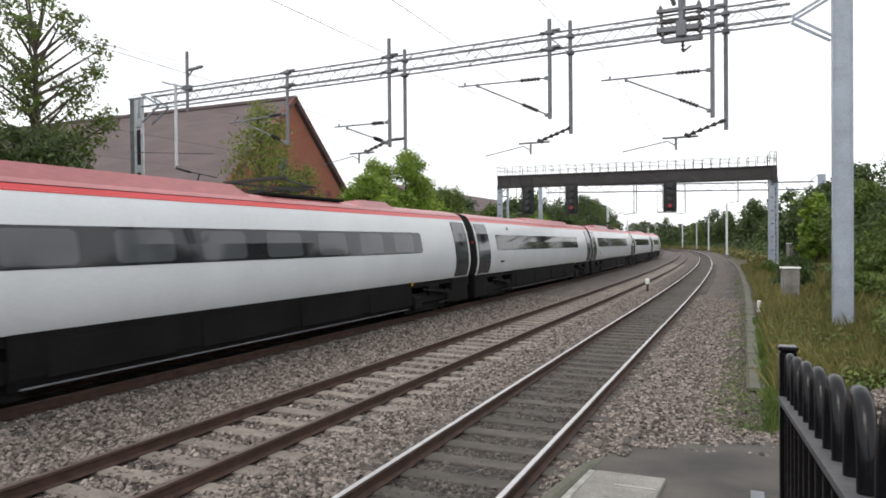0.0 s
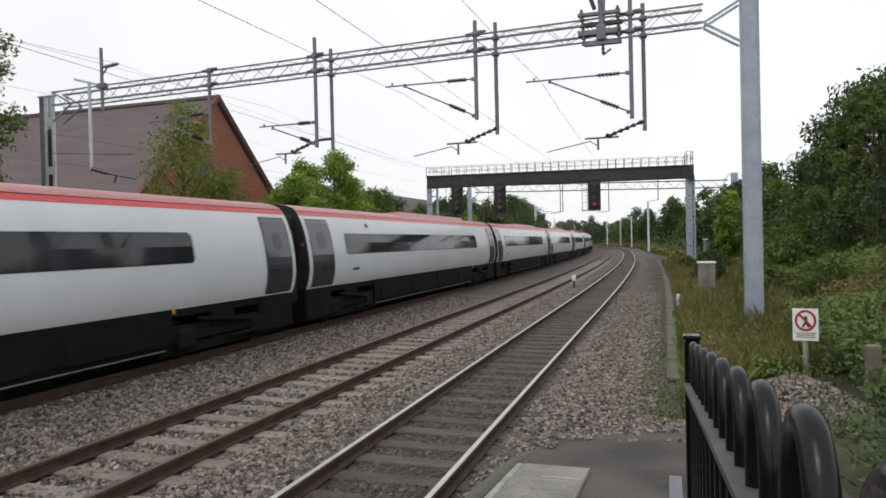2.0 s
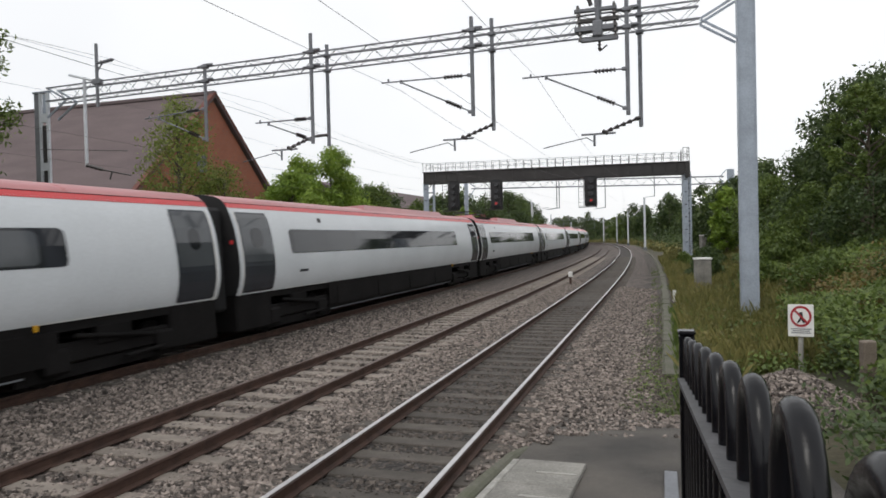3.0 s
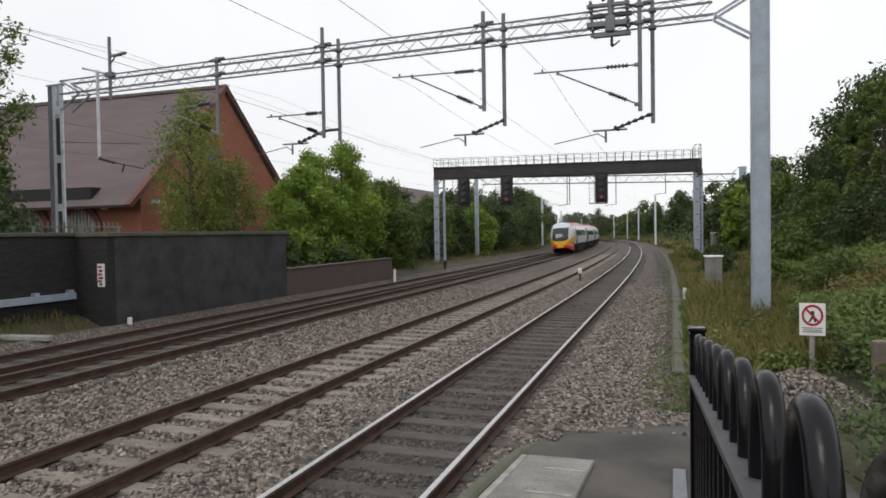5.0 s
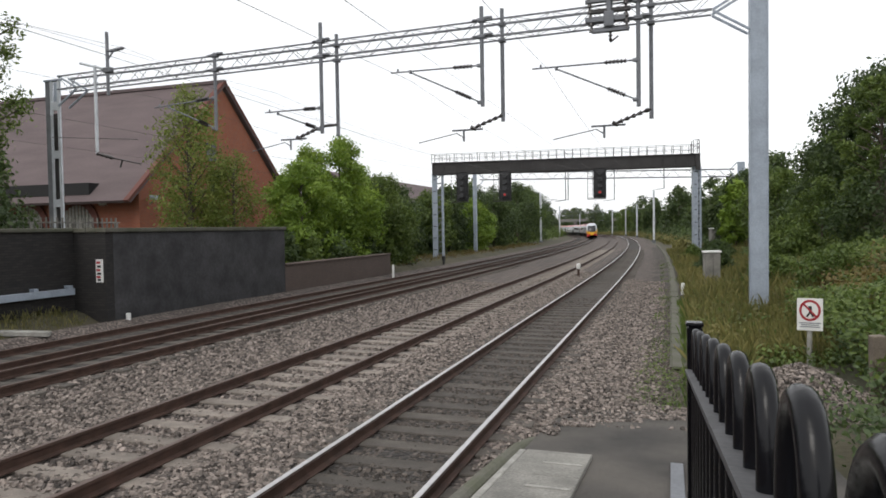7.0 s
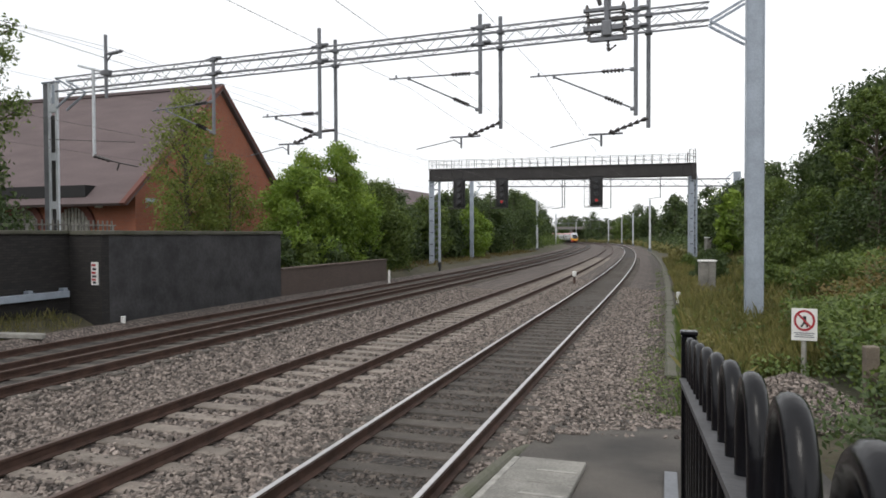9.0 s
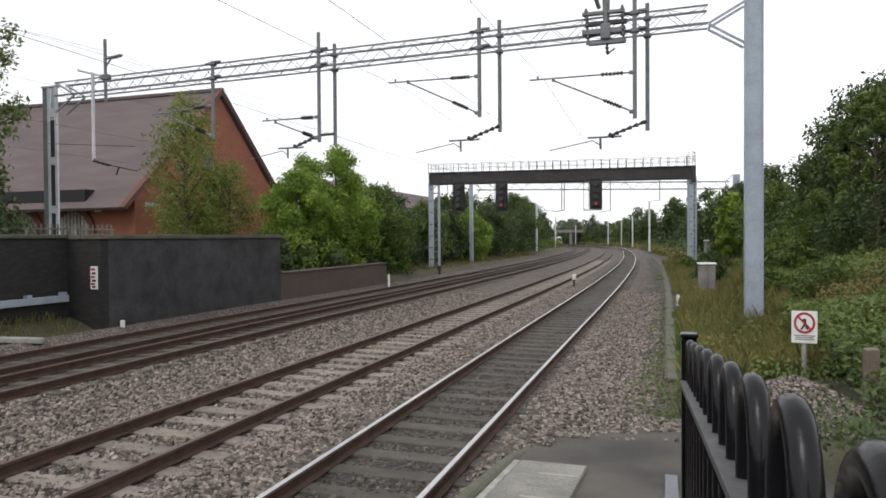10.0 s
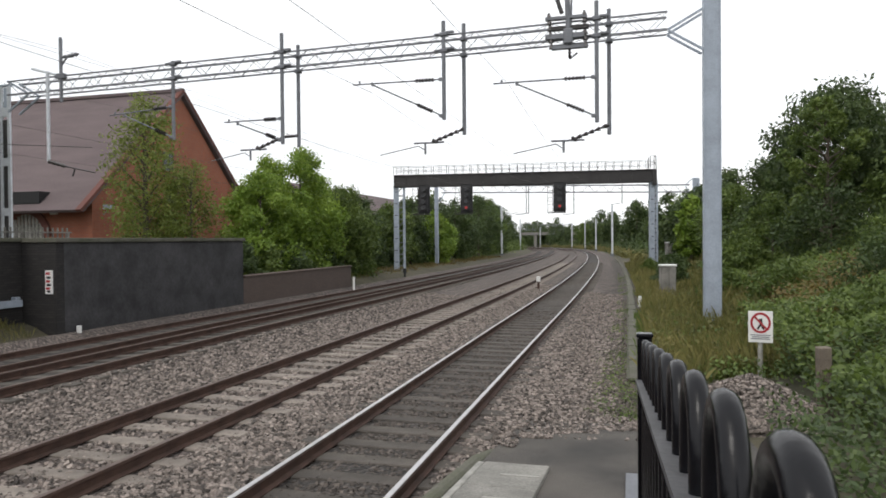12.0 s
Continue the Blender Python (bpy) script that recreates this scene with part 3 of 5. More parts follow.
retaining_wall()
bm = bmesh.new()
box(bm, -17.50, -17.32, 4, 16.3, 0.66, 0.86, 0.01)
for y in (6, 9, 12, 14.9, 16.1):
    box(bm, -17.549, -17.36, y, y + 0.16, 0.86, 0.95, 0.01)
solid("cable_duct", bm, M_GALV, "grey duct on brackets along the parapet wall", "duct")
bm = bmesh.new()
box(bm, -2.6, 1.0, -0.14, 0.14, -0.03, 0.11, 0.02)
solid("concrete_beam", bm, M_PALELINE, "pale concrete beam lying beside the far track", "beam", m=pose(-16.72, 13.55, -0.13, 0, 4, 31))


def notice():
    th = thing("wall_notice", "small red and white notice fixed to the dark wall", "sign", pose(-16.53, 16.475, 1.31))
    bm = bmesh.new()
    box(bm, -0.13, 0.13, -0.02, 0.02, -0.28, 0.42, 0.004)
    part("plate", bm, M_WHITEP, th)
    for i, (z, w) in enumerate(((0.32, 0.10), (0.20, 0.07), (0.09, 0.10), (-0.02, 0.08), (-0.12, 0.10), (-0.21, 0.06))):
        bm = bmesh.new()
        box(bm, -w, w * (0.5 + 0.5 * (i % 2)), -0.026, -0.021, z - 0.03, z + 0.04)
        part("text_bar", bm, M_SIGNRED if i % 2 == 0 else M_BLACK, th)


notice()


def marker(name, p, h, label):
    bm = bmesh.new()
    box(bm, -0.06, 0.06, -0.05, 0.05, 0, h, 0.01)
    solid(name, bm, M_WHITEP, label, "marker post", m=pose(p.x, p.y, p.z, 0, 0, 12))


marker("marker_post", Vector((-16.12, 17.15, -0.22)), 0.24, "short white marker post at the wall foot")
marker("marker_post", on_line(27.5, 0.42, -0.1), 0.42, "short white marker post beside the trough")
marker("marker_post", on_line(38, -15.7, -0.45), 0.9, "pale marker post by the low wall's end")


def peg():
    p = on_line(38.2, -4.78, -0.2)
    th = thing("track_marker", "short rusty post with a pale cap between the tracks", "marker post", pose(p.x, p.y, p.z))
    bm = bmesh.new()
    box(bm, -0.06, 0.06, -0.05, 0.05, 0, 0.42, 0.01)
    part("stem", bm, M_RAIL, th)
    bm = bmesh.new()
    box(bm, -0.11, 0.11, -0.09, 0.09, 0.42, 0.72, 0.03)
    part("head", bm, M_WHITEP, th, "pale grey cap")
    p = on_line(50, -16.3, -0.45)
    bm = bmesh.new()
    rod(bm, (0, 0, 0), (0, 0, 0.6), 0.09)
    rod(bm, (0, 0, 0.6), (0, 0, 0.95), 0.15, 0.12)
    solid("ground_lamp", bm, M_BLACK, "small black ground equipment post", "marker post", m=pose(p.x, p.y, p.z))


peg()

# ---------------------------------------------------------------- overhead line portal by the platform
PY = 20.73


def h_mast(name, x, y, z0, z1, w, d, label):
    th = thing(name, label, "mast", pose(x, y, 0), group="overhead line masts")
    bm = bmesh.new()
    box(bm, -w / 2, -w / 2 + 0.03, -d / 2, d / 2, z0, z1)
    box(bm, w / 2 - 0.03, w / 2, -d / 2, d / 2, z0, z1)
    part("flange", bm, M_GALV, th)
    bm = bmesh.new()
    box(bm, -w / 2 + 0.03, w / 2 - 0.03, -d / 2 + 0.03, -d / 2 + 0.06, z0, z1)
    part("web", bm, M_GALV, th)
    bm = bmesh.new()
    box(bm, -w / 2 - 0.12, w / 2 + 0.12, -d / 2 - 0.12, d / 2 + 0.12, z0 - 0.3, z0 + 0.05, 0.03)
    part("footing", bm, M_CONC, th)
    return th


h_mast("portal_mast", 2.29, PY, -0.1, 11.0, 0.46, 0.42, "tall grey steel portal mast beside the platform end")


def ladder_mast():
    th = thing("portal_mast", "grey battened portal mast standing behind the far wall", "mast", pose(-22.78, PY, 0), group="overhead line masts")
    # light put into the tones: shaded side plate dark, sky-lit legs pale
    for a, b, front, m in ((-0.42, -0.12, -0.03, M_GALVDK), (-0.115, -0.01, -0.10, M_GALVLT), (0.24, 0.36, -0.10, M_GALVLT)):
        bm = bmesh.new()
        box(bm, a, b, front, front + 0.09, -0.3, 8.45, 0.006)
        part("leg", bm, m, th)
    for z, h in ((1.66, 0.28), (3.58, 0.29), (5.46, 0.30), (7.32, 0.33)):
        bm = bmesh.new()
        box(bm, -0.008, 0.238, -0.097, 0.0, z, z + h)
        part("batten", bm, M_GALVLT, th)
    # dark plate stands in for the shade in the openings between the legs
    bm = bmesh.new()
    box(bm, -0.008, 0.238, -0.05, -0.02, -0.3, 7.2)
    part("web", bm, M_GANTRY, th, "plate painted dark for the shaded openings")
    bm = bmesh.new()
    box(bm, 0.09, 0.238, -0.095, 0.0, 7.66, 8.40)
    box(bm, -0.42, 0.36, -0.11, 0.07, 8.452, 8.52, 0.01)
    part("head_plate", bm, M_GALV, th)


ladder_mast()


def truss(name, x0, x1, y, za, zb, depth, d, label, panel=1.0, r=0.035, m=None):
    """A box girder of four chords and lacing; za, zb: heights of its top at x0 and x1."""
    th = thing(name, label, "portal beam", m)
    top = lambda x: za + (zb - za) * (x - x0) / (x1 - x0)
    for yy, k in ((y - d / 2, 0.85), (y + d / 2, 1.15)):
        for dz in (0, depth):
            bm = bmesh.new()
            w = r * 1.7 * (k if dz == 0 else 2 - k)
            beam(bm, (x0, yy, top(x0) - dz), (x1, yy, top(x1) - dz), w, w)
            part("chord", bm, M_GALVDK, th)
    n = int((x1 - x0) / panel)
    bm = bmesh.new()
    for i in range(n):
        a, b = x0 + (x1 - x0) * i / n, x0 + (x1 - x0) * (i + 1) / n
        m = (a + b) / 2
        for yy in (y - d / 2, y + d / 2):
            beam(bm, (a, yy, top(a)), (m, yy, top(m) - depth), r * 0.5, r * 0.5)
            beam(bm, (m, yy, top(m) - depth), (b, yy, top(b)), r * 0.5, r * 0.5)
        for dz in (0, depth):
            beam(bm, (a, y - d / 2, top(a) - dz), (m, y + d / 2, top(m) - dz), r * 0.4, r * 0.4)
            beam(bm, (m, y + d / 2, top(m) - dz), (b, y - d / 2, top(b) - dz), r * 0.4, r * 0.4)
    part("lattice", bm, M_GALVDK, th)
    return th


tb = truss("portal_beam", -22.3, 1.1, PY, 8.56, 8.93, 0.50, 0.55, "slender grey lattice beam across the four tracks", 1.1, 0.031)
for sx, x, zc in ((1, 2.05, 8.42), (-1, -22.30, 8.06)):
    tip = x - sx * 0.93
    for dy in (-0.25, 0.25):
        for z in (zc + 0.52, zc - 0.62):
            bm = bmesh.new()
            beam(bm, (tip, PY + dy, zc - 0.02 + 0.03 * (z > zc)), (x, PY + dy, z), 0.06, 0.06)
            part("knee_brace", bm, M_GALV, tb)


def insulator(bm, a, b, r=0.055, n=6):
    a, b = Vector(a), Vector(b)
    for i in range(n):
        c0, c1 = a.lerp(b, (i + 0.1) / n), a.lerp(b, (i + 0.75) / n)
        rod(bm, c0, c1, r, r * 0.5, 10)
    rod(bm, a, b, r * 0.4, n=6)


def drop_set(u, full, tie, low, joint, tip, zb, zt, back, reg, chord):
    """Drop tubes with a cantilever, its tie, and the registration arm with its steady arm. u: the nearer tube's place across the
    line; tie and low: heights of the two insulators on the tube; joint and tip: (reach, height) of the arms' meeting and end;
    zb, zt: foot and head of the tube; back: (offset, head, foot) of the farther tube; reg: shift of the registration arm; chord: the beam's top."""
    th = thing("cantilever", "grey overhead line drop tubes with insulated cantilever arms", "cantilever", pose(u, PY, 0), group="overhead line cantilevers")
    bm = bmesh.new()
    rod(bm, (0, -0.33, zt), (0, -0.33, zb), 0.062, n=10)
    for z in (chord, chord - 0.5):
        box(bm, -0.12, 0.12, -0.42, -0.22, z - 0.06, z + 0.06, 0.02)
        box(bm, 0.08, 0.34, -0.38, -0.30, z + 0.02, z + 0.10, 0.02)
        rod(bm, (-0.30, -0.33, z + 0.03), (-0.1, -0.33, z + 0.03), 0.025, n=6)
    part("drop_tube", bm, M_GALVDK, th)
    o = back[0]
    if full:
        bm = bmesh.new()
        rod(bm, (o, 0.33, back[1]), (o, 0.33, back[2]), 0.062, n=10)
        for z in (chord, chord - 0.5):
            box(bm, o - 0.11, o + 0.11, 0.22, 0.42, z - 0.06, z + 0.06, 0.02)
        part("drop_tube", bm, M_GALVDK, th)
    j, e = Vector((-joint[0], -0.33, joint[1])), Vector((-tip[0], -0.33, tip[1]))
    a, b = Vector((-0.06, -0.33, tie)), Vector((-0.06, -0.33, low))
    bm = bmesh.new()
    rod(bm, a, e, 0.024)
    rod(bm, b, j, 0.024)
    rod(bm, j - Vector((0, 0, 0.04)), j + Vector((0, 0, 0.07)), 0.045)
    rod(bm, e.lerp(j, 0.35) + Vector((0, 0, 0.0)), e.lerp(j, 0.35) + Vector((0, 0, 0.12)), 0.03)
    for z, w in ((tie, 0.10), (low, 0.10)):
        box(bm, -0.16, 0.0, -0.39, -0.27, z - w / 2, z + w / 2, 0.015)
    part("cantilever_arm", bm, M_GALVDK, th)
    for p, q, k0, k1 in ((a, e, 0.09, 0.30), (b, j, 0.14, 0.36)):
        bm = bmesh.new()
        insulator(bm, p.lerp(q, k0), p.lerp(q, k1), 0.075)
        part("insulator", bm, M_INSUL, th)
    if full:
        dx, dz = reg
        bm = bmesh.new()
        rod(bm, (dx - 0.40, 0.3, 5.50 + dz), (dx - 1.4, 0.3, 5.50 + dz), 0.03)
        rod(bm, (dx - 1.02, 0.3, 5.50 + dz), (dx - 1.02, 0.3, 5.14 + dz), 0.035)
        rod(bm, (dx - 1.02, 0.3, 5.26 + dz), (dx - 1.25, 0.3, 5.41 + dz), 0.016)
        rod(bm, (dx - 1.25, 0.3, 5.41 + dz), (dx - 2.55, 0.3, 5.17 + dz), 0.016)
        part("steady_arm", bm, M_GALVDK, th)
        bm = bmesh.new()
        rod(bm, (o, 0.3, 5.90 + dz), (dx + 0.20, 0.3, 5.88 + dz), 0.05)
        insulator(bm, (dx + 0.26, 0.3, 5.89 + dz), (dx - 0.66, 0.3, 5.56 + dz), 0.075, 5)
        rod(bm, (dx - 0.62, 0.3, 5.50 + dz), (dx - 0.78, 0.3, 5.58 + dz), 0.06)
        part("insulator", bm, M_INSUL, th)
    return th


drop_set(-0.86, True, 7.22, 6.10, (2.33, 7.16), (3.04, 7.22), 5.90, 9.40, (0.33, 9.35, 5.63), (0.0, 0.0), 8.90)
drop_set(-5.45, True, 7.47, 6.35, (2.34, 7.45), (3.00, 7.49), 6.22, 9.24, (0.48, 9.32, 5.83), (0.22, 0.13), 8.83)
drop_set(-10.95, True, 6.56, 5.86, (1.66, 6.47), (2.17, 6.55), 5.72, 9.35, (0.25, 9.12, 5.70), (-0.55, 0.18), 8.74)
drop_set(-15.10, False, 7.20, 6.15, (1.99, 7.0), (2.61, 7.04), 6.06, 8.76, (0, 0, 0), (0, 0), 8.66)


def feeder_post():
    th = thing("feeder_post", "grey post with a cross arm standing on the portal beam", "post", pose(-19.83, PY - 0.3, 0))
    bm = bmesh.new()
    rod(bm, (0, 0, 7.65), (0, 0, 9.98), 0.06)
    box(bm, -0.18, 0.18, -0.08, 0.12, 8.48, 8.68, 0.02)
    part("tube", bm, M_GALVDK, th)
    bm = bmesh.new()
    rod(bm, (0, 0, 9.27), (0.45, 0, 9.27), 0.05)
    insulator(bm, (0.2, 0, 9.27), (0.8, 0, 9.33), 0.075, 4)
    rod(bm, (0.05, 0, 9.0), (0.3, 0, 9.27), 0.03)
    part("cross_arm", bm, M_GALVDK, th)
    th = thing("feeder_drop", "grey drop tube carrying a feeder insulator", "post", pose(-20.43, PY - 0.3, 0))
    bm = bmesh.new()
    rod(bm, (0, 0, 8.80), (0, 0, 5.5), 0.06)
    rod(bm, (-0.70, 0, 8.95), (0.75, 0, 8.55), 0.045)
    part("tube", bm, M_GALVLT, th)
    bm = bmesh.new()
    insulator(bm, (0, 0, 5.52), (0.8, 0, 5.30), 0.08, 4)
    rod(bm, (0.8, 0, 5.30), (2.0, 0, 5.05), 0.025)
    rod(bm, (1.15, 0, 5.22), (1.05, 0, 4.95), 0.03)
    rod(bm, (-2.2, 0, 6.25), (1.9, 0, 5.95), 0.014, n=5)
    part("insulator", bm, M_INSUL, th)


feeder_post()


def switch_frame():
    """The isolator that hangs in the portal beam."""
    th = thing("isolator", "dark overhead isolator with stacked insulators in the portal beam", "isolator", pose(-1.72, PY - 0.45, 8.68))
    for z, x0, x1, h, m in ((-0.58, -0.42, 0.62, 0.05, M_GALVDK), (-0.25, -0.60, 0.52, 0.075, M_GALVDK), (-0.02, -0.45, 0.66, 0.06, M_GANTRY), (0.28, -0.60, 0.60, 0.05, M_GALVDK)):
        bm = bmesh.new()
        box(bm, x0, x1, -0.07, 0.07, z - h, z + h, 0.012)
        part("cross_bar", bm, m, th)
    for x0, x1 in ((-0.50, -0.42), (0.52, 0.56)):
        bm = bmesh.new()
        insulator(bm, (x1, 0, -0.60), (x0, 0, 0.45), 0.085, 6)
        part("insulator", bm, M_INSUL, th)
    bm = bmesh.new()
    rod(bm, (0.08, -0.03, -0.45), (0.02, -0.03, 1.5), 0.075)
    box(bm, -0.08, 0.2, -0.12, 0.0, -0.5, -0.05, 0.03)
    rod(bm, (0.14, 0, 0.0), (0.18, 0, 1.5), 0.03)
    part("operating_tube", bm, M_GALVDK, th)
    bm = bmesh.new()
    insulator(bm, (0.10, 0, -0.50), (0.10, 0, -0.92), 0.06, 4)
    rod(bm, (0.10, 0, -0.92), (0.32, 0, -0.76), 0.025)
    part("arc_horn", bm, M_INSUL, th)
    bm = bmesh.new()
    rod(bm, (-0.12, 0, 0.42), (-0.34, 0, 1.1), 0.06)
    part("contact_arm", bm, M_INSUL, th)


switch_frame()


def wires():
    for name, du, ds in (("track_1", -0.75, 0), ("track_2", -1.5, 0), ("track_3", -2.1, 0), ("track_4", -2.4, 0)):
        c = TRACKS[name][0]
        for kind, base, sag, r in (("catenary_wire", 7.26, 0.75, 0.0065 if c > -8 else 0.004), ("contact_wire", 5.06, 0.03, 0.004)):
            bm = bmesh.new()
            sup = [-34, PY, 57, 100, 150, 200, 260, 330]
            off = [0.25, 0, 0.25, -0.1, 0.2, -0.1, 0.2, 0]
            u0 = {"track_1": -3.5, "track_2": -7.9, "track_3": -12.9, "track_4": -17.0}[name]
            pts = []
            for j in range(len(sup) - 1):
                for i in range(10):
                    q = i / 10
                    s = sup[j] + (sup[j + 1] - sup[j]) * q
                    ua = u0 if j == 0 else c + off[j]
                    ub = u0 if j + 1 == 1 else c + off[j + 1]
                    if j == 0:
                        ua = c
                    if j == 1:
                        ua = u0
                    pts.append(on_line(s, ua + (ub - ua) * q, base - 4 * sag * q * (1 - q)))
            for a, b in zip(pts, pts[1:]):
                rod(bm, a, b, r, n=4)
            solid(kind, bm, M_WIRE, "thin dark overhead wire along the track", "overhead wire", group="overhead wires")
    bm = bmesh.new()
    rod(bm, (-19.05, PY - 0.3, 9.32), (-30, -30, 9.3), 0.006, n=4)
    rod(bm, (-19.05, PY - 0.3, 9.32), on_line(57, -19.5, 8.6), 0.006, n=4)
    solid("feeder_wire", bm, M_WIRE, "thin dark feeder wire", "overhead wire", group="overhead wires")


wires()


# ---------------------------------------------------------------- signal gantry and the line's far equipment
def signal_gantry():
    p = on_line(57, 0, 0)
    p.z = -0.20
    th = thing("signal_gantry", "dark plate-girder signal gantry on grey lattice legs with a railed walkway", "signal gantry", pose(*p, 0, 0, bearing(57) + 5.0))
    bm = bmesh.new()
    box(bm, -18.8, 2.45, -0.5, -0.44, 7.22, 8.2)
    box(bm, -18.8, 2.45, 0.44, 0.5, 7.22, 8.2)
    for z in (7.2, 8.14):
        box(bm, -18.85, 2.5, -0.62, -0.34, z, z + 0.05)
        box(bm, -18.85, 2.5, 0.34, 0.62, z, z + 0.05)
    for i in range(24):
        x = -18.7 + i * 0.92
        box(bm, x, x + 0.03, -0.56, -0.5, 7.25, 8.15)
    part("girder", bm, M_GANTRY, th)
    bm = bmesh.new()
    box(bm, -18.8, 2.45, -0.44, 0.44, 8.15, 8.19)
    part("walkway", bm, M_GALVDK, th)
    for yy in (-0.55, 0.55):
        bm = bmesh.new()
        for z in (8.55, 8.90):
            rod(bm, (-18.8, yy, z), (2.45, yy, z), 0.018, n=5)
        part("handrail", bm, M_GALVDK, th)
        for i in range(34):
            x = -18.8 + i * (21.25 / 33)
            bm = bmesh.new()
            rod(bm, (x, yy, 8.2), (x, yy, 8.92), 0.022, n=5)
            part("stanchion", bm, M_GANTRY, th)
    for plates in (((-18.85, -18.40), (-18.06, -17.90)), ((1.98, 2.36), (2.46, 2.60))):
        for x0, x1 in plates:
            bm = bmesh.new()
            box(bm, x0, x1, -0.40, -0.34, -0.9, 7.2, 0.01)
            box(bm, x0, x0 + 0.05, -0.34, 0.40, -0.9, 7.2)
            part("leg", bm, M_GALV, th)
        for k in range(8):
            z = -0.4 + k * 0.98
            bm = bmesh.new()
            beam(bm, (plates[0][0] + 0.06, -0.30, z), (plates[1][1] - 0.02, -0.30, z + 0.9), 0.05, 0.07)
            box(bm, plates[0][1], plates[1][0], -0.38, -0.30, z - 0.05, z + 0.05)
            part("leg_lacing", bm, M_GALVDK, th)
            # dark plate laid on the leg in place of a shaded gap between battens
            bm = bmesh.new()
            box(bm, plates[0][0] + 0.10, plates[0][1] - 0.10, -0.412, -0.402, z + 0.30, z + 0.36)
            part("slot_mark", bm, M_GANTRY, th)
    bm = bmesh.new()
    for x in (2.0, 2.44):
        for yy in (-0.5, 0.5):
            rod(bm, (x, yy, 8.2), (x, yy, 9.25), 0.03, n=5)
    for z in (8.7, 9.25):
        rod(bm, (2.0, -0.5, z), (2.44, -0.5, z), 0.02, n=5)
        rod(bm, (2.44, -0.5, z), (2.44, 0.5, z), 0.02, n=5)
    box(bm, 2.15, 2.5, -0.62, -0.52, 6.9, 8.1, 0.02)
    part("ladder_head", bm, M_GANTRY, th, "dark ladder cage at the walkway's end")
    for u, lit in ((-5.0, True), (-12.5, True), (-16.05, False)):
        sg = thing("colour_light_signal", "black colour-light signal head hanging under the gantry" + (" showing red" if lit else ""), "signal", pose(*on_line(56.2 + 0.087 * u, u, 0).to_tuple()[:2], -0.05, 0, 0, bearing(57) + 5.0), group="gantry signals")
        bm = bmesh.new()
        box(bm, -0.5, 0.5, 0.0, 0.06, 4.75, 7.15, 0.06)
        part("backboard", bm, M_BLACK, sg)
        bm = bmesh.new()
        box(bm, -0.3, 0.3, -0.18, 0.0, 4.95, 6.9, 0.03)
        part("lamp_case", bm, M_BLACK, sg)
        for i in range(4):
            z = 5.2 + i * 0.5
            bm = bmesh.new()
            rod(bm, (0, -0.42, z + 0.02), (0, -0.18, z), 0.17, n=12)
            h = part("hood", bm, M_BLACK, sg)
            bm = bmesh.new()
            rod(bm, (0, -0.43, z), (0, -0.425, z), 0.11, n=12)
            part("lens", bm, M_REDLAMP if lit and i == 0 else M_GLASS, h, "lit red lens" if lit and i == 0 else "")
        bm = bmesh.new()
        for x in (-0.55, -0.95):
            rod(bm, (x, 0.0, 4.7), (x, 0.0, 7.2), 0.02, n=5)
        for i in range(9):
            rod(bm, (-0.95, 0, 4.8 + i * 0.28), (-0.55, 0, 4.8 + i * 0.28), 0.012, n=4)
        box(bm, -0.95, 0.5, -0.1, 0.5, 4.68, 4.73)
        part("ladder_cage", bm, M_GANTRY, sg)


signal_gantry()


def far_mast(s, u, h=8.6, arm=0):
    p = on_line(s, u, 0)
    th = thing("overhead_mast", "pale grey overhead line mast beside the line", "mast", pose(p.x, p.y, p.z - 0.3, 0, 0, bearing(s)), group="overhead line masts")
    bm = bmesh.new()
    box(bm, -0.16, 0.16, -0.15, 0.15, 0.0, h)
    part("pole", bm, M_GALVLT, th)
    bm = bmesh.new()
    box(bm, -0.3, 0.3, -0.3, 0.3, -0.3, 0.7)
    part("footing", bm, M_GALVDK, th)
    if arm:
        bm = bmesh.new()
        rod(bm, (0, 0, h - 1.2), (arm * 2.9, 0, h - 1.0), 0.04, n=5)
        rod(bm, (0, 0, h - 2.4), (arm * 2.2, 0, h - 1.1), 0.04, n=5)
        rod(bm, (arm * 1.0, 0, h - 2.9), (arm * 2.9, 0, h - 3.0), 0.03, n=5)
        part("arm", bm, M_GALVDK, th)


